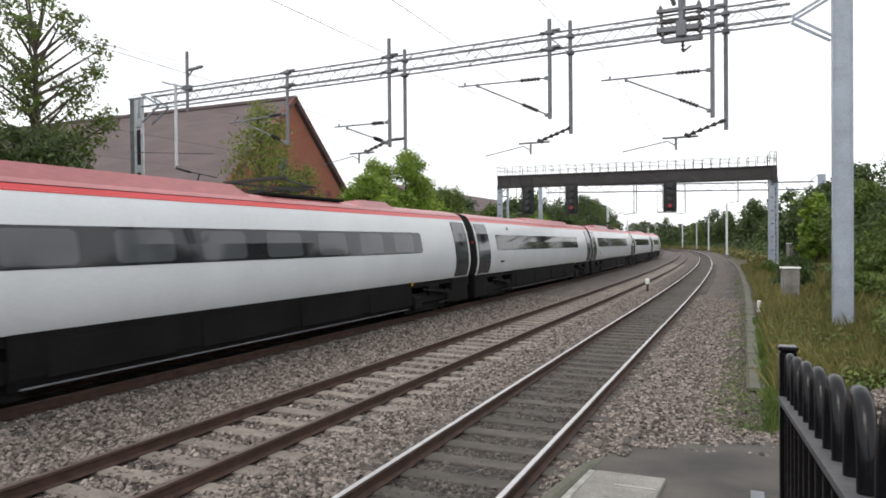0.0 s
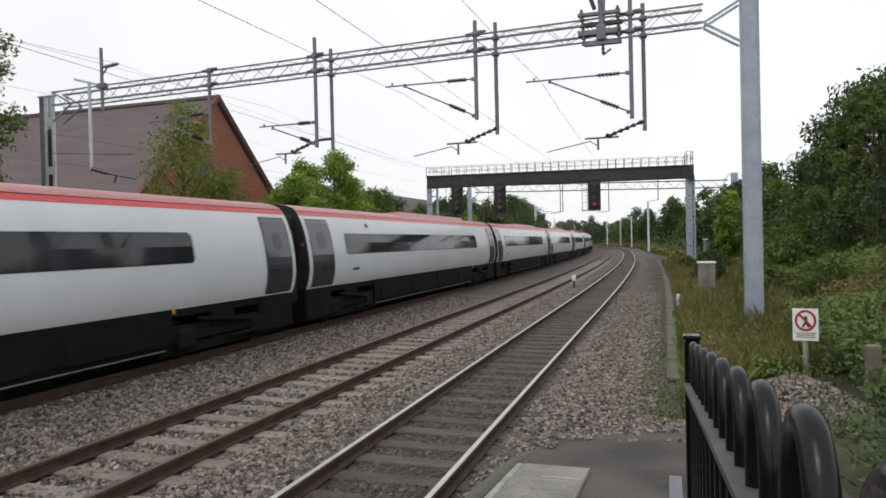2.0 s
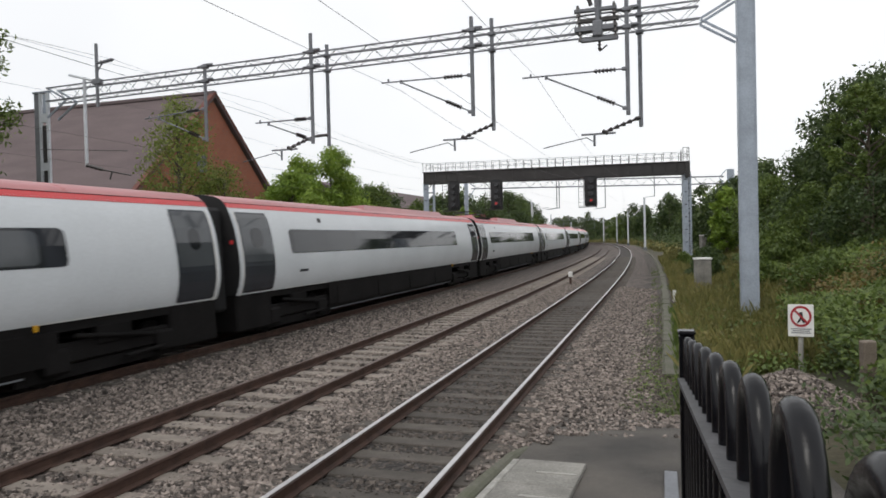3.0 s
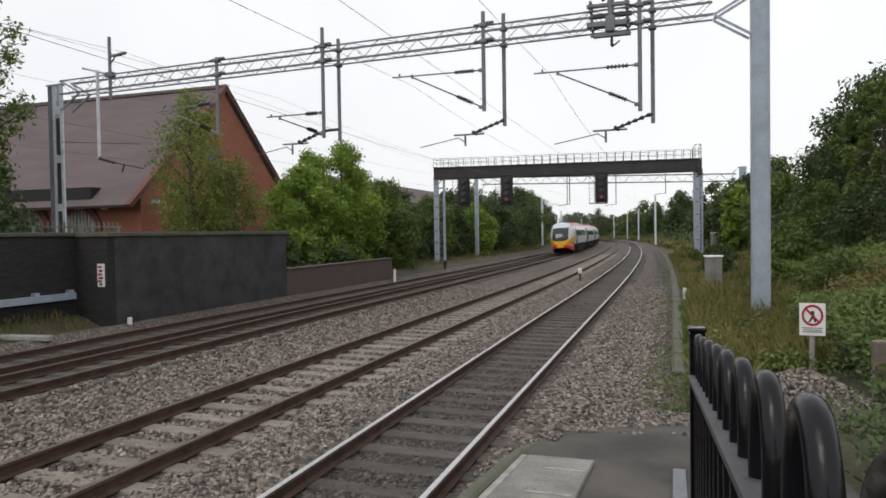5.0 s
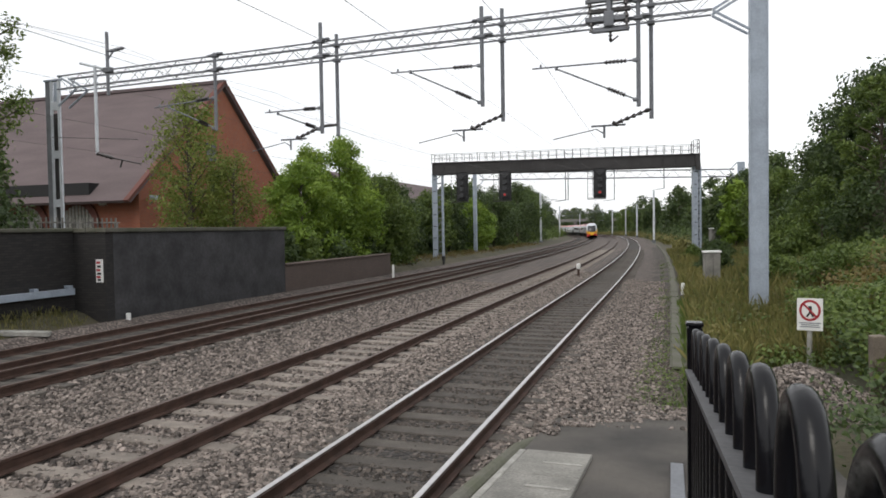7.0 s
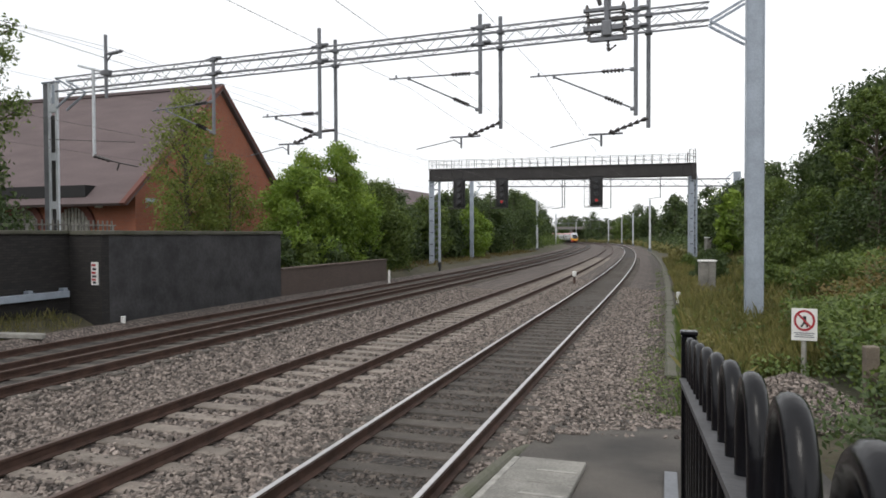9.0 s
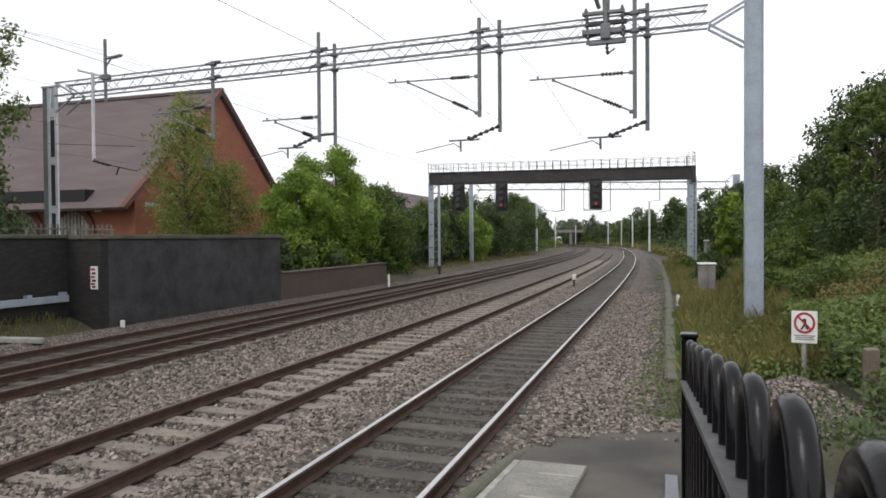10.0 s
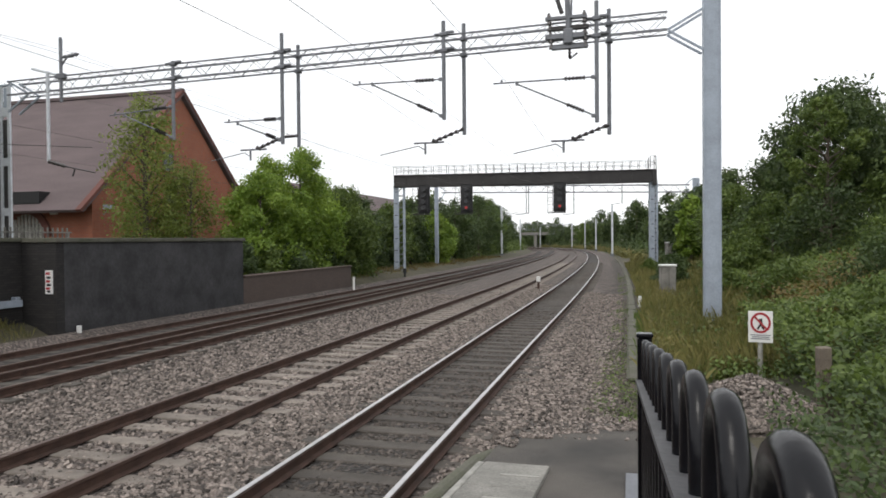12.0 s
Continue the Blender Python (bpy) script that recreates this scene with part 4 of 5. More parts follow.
def second_portal():
    """The lattice portal just beyond the signal gantry."""
    s = 70
    m = pose(*on_line(s, 0, 0), 0, 0, bearing(s))
    tb2 = truss("portal_beam", -18.2, 6.4, 0, 8.38, 7.85, 0.70, 0.55, "pale lattice portal beam just beyond the signal gantry", 1.35, 0.045, m)
    for x, z in ((-9.4, 5.35), (-9.15, 5.35), (-4.6, 5.25), (0.1, 6.2)):
        bm = bmesh.new()
        rod(bm, (x, 0.3, 8.3), (x, 0.3, z), 0.05, n=6)
        rod(bm, (x, 0.3, z + 0.05), (x - 1.1, 0.3, z - 0.1), 0.03, n=5)
        part("drop_tube", bm, M_GALVDK, tb2)
    for x, w, top in ((-18.8, 0.36, 8.7), (7.0, 0.62, 8.5)):
        th = thing("portal_mast", "pale grey steel portal mast beyond the signal gantry", "mast", m @ pose(x, 0, 0), group="overhead line masts")
        bm = bmesh.new()
        box(bm, -w / 2, w / 2, -0.18, 0.18, -0.7, top, 0.01)
        part("pole", bm, M_GALV, th)
        bm = bmesh.new()
        sx = 1 if x < 0 else -1
        beam(bm, (sx * w / 2, 0, 6.6), (sx * 1.0, 0, 7.75), 0.08, 0.08)
        beam(bm, (sx * w / 2, 0, 8.5), (sx * 1.0, 0, 7.8), 0.08, 0.08)
        part("knee_brace", bm, M_GALV, th)


second_portal()
for s, u in ((120, 0.35), (120, -18.5), (190, 0.63), (190, -19.7), (228, 1.3)):
    far_mast(s, u, 8.9, -1 if u > 0 else 1)
for s in (262, 330):
    far_mast(s, 1.7, 9.6)
    far_mast(s, -17.6, 9.6)
    th = thing("far_portal_beam", "slender grey lattice beam over the distant tracks", "portal beam", pose(*on_line(s, 0, 0), 0, 0, bearing(s)))
    bm = bmesh.new()
    for z in (9.0, 8.5):
        beam(bm, (-17.6, 0, z), (1.5, 0, z), 0.07, 0.07)
    for i in range(20):
        x = -17.6 + i * 0.95
        beam(bm, (x, 0, 9.0), (x + 0.48, 0, 8.5), 0.05, 0.05)
        beam(bm, (x + 0.48, 0, 8.5), (x + 0.95, 0, 9.0), 0.05, 0.05)
    part("lattice", bm, M_GALVDK, th)
    for u in (-1.6, -5.0, -9.6, -13.0):
        bm = bmesh.new()
        rod(bm, (u, 0, 9.1), (u, 0, 5.4), 0.05, n=5)
        rod(bm, (u, 0, 6.9), (u - 2.0, 0, 6.9), 0.03, n=5)
        rod(bm, (u, 0, 5.4), (u - 2.0, 0, 5.2), 0.03, n=5)
        part("drop_tube", bm, M_GALVDK, th)
bm = bmesh.new()
box(bm, -75, 0, 333, 338, 4.6, 5.9)
for x in (-62, -44, -20, -6):
    box(bm, x - 0.7, x + 0.7, 333.5, 337.5, -4, 4.6)
solid("road_bridge", bm, M_CONC, "grey concrete road bridge far down the line", "bridge")


def cabinet(x, y, z, w, d, h, label):
    th = thing("equipment_cabinet", label, "equipment cabinet", pose(x, y, z, 0, 0, 8), group="lineside cabinets")
    bm = bmesh.new()
    box(bm, -w / 2, w / 2, -d / 2, d / 2, 0, h, 0.015)
    part("case", bm, M_CONC, th)
    bm = bmesh.new()
    box(bm, -w / 2 - 0.04, w / 2 + 0.04, -d / 2 - 0.04, d / 2 + 0.04, h, h + 0.08, 0.02)
    part("lid", bm, M_WHITEP, th, "pale overhanging lid")
    for sx in (-1, 1):
        bm = bmesh.new()
        box(bm, sx * w / 4 - w / 4 + 0.02, sx * w / 4 + w / 4 - 0.02, -d / 2 - 0.02, -d / 2, 0.08, h - 0.05, 0.005)
        part("door", bm, M_CONC, th)


cabinet(1.60, 30.8, -0.1, 0.62, 0.5, 1.42, "weathered pale grey lineside cabinet among the weeds")
cabinet(4.2, 62, 0.4, 2.2, 1.2, 1.7, "grey steel equipment cabinet by the gantry leg")


def warning_sign():
    th = thing("warning_sign", "white no-trespassing sign with a red ring on a pale post", "sign", pose(2.29, 13.35, -0.02, 0, 0, -6) @ Matrix.Diagonal((0.86, 1.0, 0.96, 1)))
    bm = bmesh.new()
    rod(bm, (0, 0.05, -0.35), (0, 0.05, 1.25), 0.05, n=12)
    part("post", bm, M_PALELINE, th)
    bm = bmesh.new()
    box(bm, -0.235, 0.235, -0.012, 0.0, 0.68, 1.27, 0.004)
    pl = part("plate", bm, M_WHITEP, th)
    bm = bmesh.new()
    bmesh.ops.create_circle(bm, segments=36, radius=0.195, matrix=Matrix.Translation((0, -0.016, 1.05)) @ pose(0, 0, 0, 90))
    es = bm.edges[:]
    ex = bmesh.ops.extrude_edge_only(bm, edges=es)
    for v in [g for g in ex["geom"] if isinstance(g, bmesh.types.BMVert)]:
        v.co.x *= 0.78
        v.co.z = 1.05 + (v.co.z - 1.05) * 0.78
    part("ring", bm, M_SIGNRED, pl)
    bm = bmesh.new()
    beam(bm, (-0.12, -0.019, 1.17), (0.12, -0.019, 0.93), 0.005, 0.036)
    part("bar", bm, M_SIGNRED, pl)
    bm = bmesh.new()
    beam(bm, (0.0, -0.016, 1.13), (0.01, -0.016, 1.03), 0.004, 0.06)
    beam(bm, (0.01, -0.016, 1.03), (-0.06, -0.016, 0.93), 0.004, 0.035)
    beam(bm, (0.01, -0.016, 1.03), (0.06, -0.016, 0.93), 0.004, 0.035)
    part("emblem", bm, M_BLACK, pl, "dark emblem strokes")
    for z, w in ((0.82, 0.19), (0.785, 0.16), (0.75, 0.18)):
        bm = bmesh.new()
        box(bm, -w, w, -0.016, -0.0125, z - 0.008, z + 0.008)
        part("text_bar", bm, M_GALVDK, pl)


warning_sign()


def timber_post(x, y, z, h):
    bm = bmesh.new()
    box(bm, -0.09, 0.09, -0.07, 0.07, 0, h, 0.015)
    solid("timber_post", bm, M_WOOD, "weathered grey timber fence post in the brambles", "post", m=pose(x, y, z, 2, -2, 14))


timber_post(2.72, 10.9, -0.15, 1.1)


def heap_z(u, s):
    d = math.hypot((u - 1.75) / 1.15, (s - 11.0) / 1.3)
    return -0.12 + 0.6 * max(0, 1 - d) ** 0.8


v, f = sheet([0.7 + 0.1 * i for i in range(22)], [9.6 + 0.13 * i for i in range(22)], lambda u, s: heap_z(u, s) - 0.03)
tagged(raw("gravel_heap", v, f, M_BALLAST), "heap of grey ballast stones behind the railing", "gravel heap")
stone_field("heap_stones", [((0.75, 2.7, 9.8, 12.2), 1.0)], 4500, 0.018, 0.04, "loose grey stones on the heap", M_STONE, heap_z)


# ---------------------------------------------------------------- brick building beyond the wall
def building():
    XG, YA, YL, YR, ZE, ZA, XB = -28.0, 38.5, 30.3, 46.7, 4.75, 12.3, -78.0
    b = thing("brick_hall", "orange-red brick hall with a steep brown tiled roof", "building")
    bm = bmesh.new()
    pts = [(YL + 0.5, -0.5), (YR - 0.5, -0.5), (YR - 0.5, ZE), (YA, ZA - 0.35), (YL + 0.5, ZE)]
    for x0, x1 in ((XG - 0.4, XG),):
        a = [bm.verts.new((x0, y, z)) for y, z in pts]
        c = [bm.verts.new((x1, y, z)) for y, z in pts]
        bm.faces.new(a)
        bm.faces.new(c[::-1])
        for i in range(5):
            bm.faces.new((a[i], a[(i + 1) % 5], c[(i + 1) % 5], c[i]))
    part("gable_wall", bm, M_REDBRICK, b)
    bm = bmesh.new()
    box(bm, XB, XG - 0.4, YL + 0.8, YL + 1.2, -0.5, ZE + 0.5)
    box(bm, XB, XG - 0.4, YR - 1.2, YR - 0.8, -0.5, ZE + 0.5)
    part("side_wall", bm, M_REDBRICK, b)
    for sgn, ye in ((-1, YL), (1, YR)):
        d = Vector((0, ye - YA, ZE - ZA))
        nrm = Vector((0, sgn * abs(d.z), abs(d.y))).normalized()
        bm = bmesh.new()
        q = [Vector((XG + 0.25, YA, ZA)), Vector((XB, YA, ZA)), Vector((XB, YA, ZA)) + d * 1.06, Vector((XG + 0.25, YA, ZA)) + d * 1.06]
        lo = [bm.verts.new(p - nrm * 0.18) for p in q]
        hi = [bm.verts.new(p) for p in q]
        bm.faces.new(lo)
        bm.faces.new(hi[::-1])
        for i in range(4):
            bm.faces.new((lo[i], lo[(i + 1) % 4], hi[(i + 1) % 4], hi[i]))
        bmesh.ops.recalc_face_normals(bm, faces=bm.faces[:])
        rf = part("roof_slope", bm, M_ROOF, b)
        bm = bmesh.new()
        e = Vector((XG + 0.12, YA, ZA)) + nrm * 0.02
        beam(bm, e, e + d * 1.07, 0.34, 0.16)
        part("verge", bm, M_DARKVERGE, b, "corbelled brick verge")
    bm = bmesh.new()
    beam(bm, (XB, YA, ZA + 0.05), (XG + 0.25, YA, ZA + 0.05), 0.35, 0.2)
    part("ridge_tile", bm, M_ROOF, b)
    # arched, slatted openings in the side wall
    for xc in (-36.46, -32.66, -40.26):
        bm = bmesh.new()
        prev = None
        for i in range(19):
            a0 = math.pi * i / 18
            ring = [bm.verts.new((xc + r * math.cos(a0), y, 2.95 + r * math.sin(a0))) for r, y in ((1.24, YL + 0.80), (1.24, YL + 0.66), (1.62, YL + 0.66), (1.62, YL + 0.80))]
            if prev:
                for q in range(4):
                    bm.faces.new((prev[q], prev[(q + 1) % 4], ring[(q + 1) % 4], ring[q]))
            else:
                bm.faces.new(ring)
            prev = ring
        bm.faces.new(prev[::-1])
        bmesh.ops.recalc_face_normals(bm, faces=bm.faces[:])
        w = part("arched_window", bm, M_DARKVERGE, b, "dark red brick arch")
        # black sheet on the wall's face, the opening's shade put into its colour
        bm = bmesh.new()
        box(bm, xc - 1.2, xc + 1.2, YL + 0.785, YL + 0.797, 0.8, 3.6)
        part("recess", bm, M_RUBBERSHADE, w, "black sheet behind the slats, a recess's shade painted on")
        for i in range(9):
            x = -1.12 + i * 0.25
            bm = bmesh.new()
            box(bm, xc + x, xc + x + 0.16, YL + 0.72, YL + 0.78, 0.8, 2.95 + math.sqrt(max(0.05, 1.5 - (x + 0.08) ** 2)))
            part("slat", bm, M_PALELINE, w, "cream vertical slat")
    # added box whose black stands in for shade below the roof overhang
    bm = bmesh.new()
    box(bm, -39.0, -30.9, YL - 0.10, YL + 0.8, ZE - 0.05, ZE + 0.62)
    part("eaves_shade", bm, M_RUBBERSHADE, b, "black box painted as the shaded recess under the eaves")
    bm = bmesh.new()
    box(bm, -30.95, -30.55, YL + 0.6, YL + 0.798, 4.12, 4.5, 0.02)
    part("flood_lamp", bm, M_WHITEP, b, "small white flood lamp")
    bm = bmesh.new()
    rod(bm, (-27.5, 31.5, 4.4), (-27.9, 31.5, 4.1), 0.04)
    box(bm, -27.7, -27.1, 31.2, 31.5, 4.35, 4.6, 0.03)
    part("wall_camera", bm, M_GALV, b, "grey wall-mounted camera")
    for y, z in ((37.2, 7.6), (37.5, 5.6)):
        bm = bmesh.new()
        box(bm, XG - 0.02, XG + 0.06, y - 0.5, y + 0.5, z - 0.6, z + 0.6, 0.02)
        part("window", bm, M_GLASS, b)
    h2 = thing("far_house", "low building with a grey slate roof behind the trees", "building")
    bm = bmesh.new()
    box(bm, -36, -28, 62, 92, 0, 5.0)
    part("wall", bm, M_BROWNBRICK, h2)
    bm = bmesh.new()
    ra = [bm.verts.new(p) for p in ((-27.5, 61, 5), (-27.5, 93, 5), (-32, 93, 8.3), (-32, 61, 8.3), (-36.5, 61, 5), (-36.5, 93, 5))]
    bm.faces.new((ra[0], ra[1], ra[2], ra[3]))
    bm.faces.new((ra[3], ra[2], ra[5], ra[4]))
    bm.faces.new((ra[0], ra[3], ra[4]))
    bm.faces.new((ra[1], ra[5], ra[2]))
    part("roof", bm, M_ROOF, h2)


building()
# palisade along the wall's top edge
pal = thing("palisade_fence", "pale weathered palisade fence above the wall", "fence")
bm = bmesh.new()
box(bm, -0.035, 0.035, -0.01, 0.01, 0, 1.0)
me_pale = mesh_of(bm, M_CONC, name="pale")
for i in range(60):
    ob = new("pale", me_pale)
    ob.matrix_basis = pose(-20.2 - 0.0 * i, 8 + 0.22 * i, 2.1)
    ob.parent = pal
for z in (2.4, 2.9):
    bm = bmesh.new()
    box(bm, -20.24, -20.2, 7.9, 21.2, z, z + 0.05)
    part("rail", bm, M_CONC, pal)
for i in range(8):
    bm = bmesh.new()
    box(bm, -20.26, -20.16, 8 + i * 1.85, 8.1 + i * 1.85, 0.2, 2.95)
    part("post", bm, M_CONC, pal)


# ---------------------------------------------------------------- plants
def leaves(blobs, n, size, seed, flat=0.0, drop=0.25):
    """Leaves as small folded blades spread through ellipsoid clumps, thick at their skins. blobs: (centre, radii)."""
    rng = np.random.default_rng(seed)
    w = np.array([b[1][0] * b[1][1] + b[1][1] * b[1][2] for b in blobs])
    idx = rng.choice(len(blobs), n, p=w / w.sum())
    c = np.array([b[0] for b in blobs], float)[idx]
    r = np.array([b[1] for b in blobs], float)[idx]
    d = rng.normal(size=(n, 3))
    d /= np.linalg.norm(d, axis=1)[:, None]
    rad = rng.random(n) ** 0.45 * (1 + 0.16 * rng.normal(size=n))
    p = c + d * r * rad[:, None]
    nrm = d * 0.6 + rng.normal(size=(n, 3)) * 0.6
    nrm[:, 2] += flat
    nrm /= np.linalg.norm(nrm, axis=1)[:, None]
    t = np.cross(nrm, rng.normal(size=(n, 3)))
    t /= np.linalg.norm(t, axis=1)[:, None]
    b = np.cross(nrm, t)
    s = size * rng.uniform(0.6, 1.35, n)[:, None]
    v = np.stack([p - t * s, p - b * s * 0.45 + nrm * s * 0.12, p + t * s - nrm * s * drop, p + b * s * 0.45 + nrm * s * 0.12], 1).reshape(-1, 3)
    f = np.arange(4 * n).reshape(n, 4)
    return v, f


def leaf_object(name, v, f, material, parent=None):
    me = bpy.data.meshes.new(name)
    n = len(f)
    me.vertices.add(len(v))
    me.vertices.foreach_set("co", np.asarray(v, np.float32).ravel())
    me.loops.add(4 * n)
    me.loops.foreach_set("vertex_index", np.asarray(f, np.int32).ravel())
    me.polygons.add(n)
    me.polygons.foreach_set("loop_start", np.arange(0, 4 * n, 4, dtype=np.int32))
    me.update(calc_edges=True)
    me.validate()
    me.materials.append(material)
    ob = new(name, me)
    ob.parent = parent
    return ob


def tree(x, y, z, h, r, n, size, material, label, seed, clear=0.25, narrow=1.0, clumps=16, blob=1.0, name="tree", category="tree", group=""):
    rng = random.Random(seed)
    th = thing(name, label, category, pose(x, y, z), group=group)
    bm = bmesh.new()
    top = Vector((rng.uniform(-0.3, 0.3), rng.uniform(-0.3, 0.3), h * 0.85))
    base_r = max(0.05, h * 0.016)
    rod(bm, (0, 0, -0.4), top * 0.5, base_r * 1.3, base_r * 0.8, 8)
    rod(bm, top * 0.5, top, base_r * 0.8, base_r * 0.25, 8)
    blobs = []
    for i in range(clumps):
        q = (i + 0.5) / clumps
        zz = h * (clear + (1 - clear) * q * 0.95)
        prof = math.sin(math.pi * min(1, 0.18 + 0.80 * q)) ** 0.8
        a = i * 2.4 + rng.uniform(-0.6, 0.6)
        rr = r * prof * narrow * rng.uniform(0.35, 0.85)
        c = Vector((math.cos(a) * rr, math.sin(a) * rr, zz))
        br = r * rng.uniform(0.26, 0.48) * (0.6 + 0.5 * prof) * blob
        blobs.append(((c.x, c.y, c.z), (br, br, br * rng.uniform(0.7, 1.1))))
        rod(bm, top * min(0.9, max(0.15, (zz - h * 0.12) / (h * 0.85))), c, base_r * 0.35, base_r * 0.1, 5)
    part("trunk", bm, M_BARK, th)
    v, f = leaves(blobs, n, size, seed)
    leaf_object("crown", v, f, material, th)
    return th


LBL = "leafy green broad-leaved tree beside the railway"
# trees behind the far wall
tree(-24.3, 17.4, 0.2, 12.6, 3.6, 8500, 0.095, M_LEAF, "tall green tree with loose open foliage behind the parapet wall", 11, 0.3, clumps=60, blob=0.46)
tree(-25.5, 12.5, 0.2, 12.0, 4.0, 13000, 0.11, M_LEAFDK, "tall dark green tree rising behind the parapet wall", 16, 0.2, clumps=46, blob=0.55)
tree(-21.7, 15.3, 0.2, 6.4, 2.7, 15000, 0.10, M_LEAFDK, "dark green bushy tree behind the parapet wall", 13, 0.05)
tree(-22.2, 27.9, 0.0, 9.9, 2.5, 10000, 0.085, M_BIRCH, "slender feathery young birch in front of the hall", 14, 0.12, 1.0, 34)
tree(-20.9, 29.4, 0.0, 6.6, 2.0, 7000, 0.085, M_BIRCH, "slender feathery young birch in front of the hall", 15, 0.10, 1.0, 22)
row = [(-19.4, 33.6, 6.4, 2.3, M_LEAFLT), (-20.2, 36.2, 7.6, 2.2, M_LEAFLT), (-19.2, 38.4, 8.4, 2.4, M_LEAFLT), (-20.0, 41.5, 7.2, 2.4, M_LEAFLT), (-19.4, 44.6, 6.4, 2.6, M_LEAF), (-21.6, 48.5, 6.5, 2.8, M_LEAF), (-22.8, 52.5, 6.2, 2.8, M_LEAFDK), (-23.2, 57, 6.4, 3.0, M_LEAFDK), (-22.4, 63, 6.0, 2.8, M_LEAF), (-22.0, 68, 6.8, 3.0, M_LEAFDK), (-20.8, 73, 5.6, 2.6, M_LEAFLT), (-23, 79, 7.6, 3.4, M_LEAFDK), (-22, 87, 7.0, 3.4, M_LEAFDK), (-24, 96, 8.6, 3.8, M_LEAFDK), (-22.5, 104, 9.6, 3.8, M_LEAFDK), (-23.5, 112, 9.8, 4.0, M_LEAF), (-24.5, 122, 9.6, 4.2, M_LEAFDK), (-26, 134, 10, 4.2, M_LEAFDK)]
for i, (x, y, h, r, m) in enumerate(row):
    tree(x, y, 0.0, h, r, 15000 if y < 55 else 7000, 0.11 if y < 55 else 0.17, m, LBL, 30 + i, 0.06, clumps=18, group="trees beyond the low wall")
for i, (x, y, h, r) in enumerate(((-18.3, 29.5, 2.6, 1.3), (-18.1, 31.8, 2.2, 1.2), (-18.2, 34.5, 2.4, 1.4), (-18.4, 37.0, 2.0, 1.2), (-18.6, 40, 2.2, 1.4), (-18.5, 43, 2.0, 1.3), (-19.7, 47, 2.0, 1.4), (-20.6, 51, 1.9, 1.3), (-20.8, 60, 1.8, 1.3))):
    tree(x, y, 0.0, h, r, 3500, 0.12, M_LEAF if i % 2 else M_RUST if i == 1 else M_LEAFDK, "green bush growing above the low wall", 60 + i, 0.0, clumps=10, name="bush", category="bush", group="bushes above the low wall")
# trees on the platform side
tree(8.3, 33.5, 1.4, 7.5, 2.5, 7500, 0.10, M_LEAF, "tall tree with loose open branches on the lineside bank", 77, 0.12, clumps=48, blob=0.42)
for i, (x, y, z, h, r, n, m) in enumerate(((10.0, 38.0, 2.0, 8.0, 3.8, 24000, M_LEAFDK), (8.6, 44, 1.5, 5.6, 3.2, 16000, M_LEAFDK), (14.5, 33, 2.6, 7.8, 4.0, 22000, M_LEAFDK), (7.0, 52, 1.0, 5.4, 2.6, 8000, M_LEAF), (12, 27, 2.4, 5.4, 3.2, 18000, M_LEAF), (6.0, 60, 0.8, 6.0, 2.8, 7000, M_LEAFDK), (4.6, 56, 0.6, 5.4, 1.2, 3000, M_LEAFLT), (9, 70, 1.2, 8.0, 3.6, 7000, M_LEAFDK), (5.0, 76, 0.6, 5.0, 3.0, 5000, M_LEAFDK), (16, 50, 2.8, 8.5, 4.4, 9000, M_LEAFDK), (15, 24, 2.8, 6.0, 3.4, 9000, M_LEAFDK))):
    tree(x, y, z, h, r, n, 0.13 if y < 55 else 0.2, m, "dense dark green tree on the lineside bank", 80 + i, 0.04, clumps=20, group="trees on the bank")
for i, (x, y, z, h, r, m) in enumerate(((2.0, 36, -0.05, 1.3, 1.0, M_LEAFDK), (7.9, 31.0, 1.3, 3.4, 2.2, M_LEAFDK), (6.4, 34.5, 0.9, 3.6, 2.0, M_LEAF), (4.3, 21.5, 0.4, 1.5, 1.1, M_LEAF), (6.4, 19, 0.9, 1.9, 1.5, M_LEAFDK), (3.4, 27, 0.1, 1.2, 1.0, M_LEAF), (8.2, 24, 1.5, 2.0, 1.7, M_LEAF), (4.4, 14.5, 0.3, 1.4, 1.1, M_LEAF), (2.7, 46, -0.05, 1.5, 1.2, M_LEAFDK), (5.0, 33, 0.5, 1.7, 1.4, M_LEAF), (1.5, 52, -0.1, 1.0, 0.9, M_LEAF))):
    tree(x, y, z, h, r, 4500, 0.06 if y < 25 else 0.09, m, "rounded green bush among the lineside weeds", 140 + i, 0.0, clumps=12, name="bush", category="bush", group="lineside bushes")
# far trees down the line
rf = random.Random(5)
k = 0
for s in range(108, 480, 13):
    for side in (-1, 1):
        u = (-24 - rf.uniform(0, 9)) if side < 0 else (5.6 + rf.uniform(0, 6))
        h = rf.uniform(7, 11) + (s - 108) * 0.008
        p = on_line(s, u, 0)
        tree(p.x, p.y, p.z + 0.3, h, h * 0.45, 2600, 0.36, M_LEAFDK if rf.random() < 0.75 else M_LEAF, "distant dark green tree beside the line", 200 + k, 0.05, clumps=12, group="distant trees")
        k += 1
for i in range(22):
    h = rf.uniform(9, 14)
    tree(-52 + i * 6.2 + rf.uniform(-2, 2), 352 + rf.uniform(-18, 18), -2, h, h * 0.5, 1300, 0.6, M_LEAFDK, "distant dark green tree on the skyline", 400 + i, 0.05, clumps=10, group="distant trees")
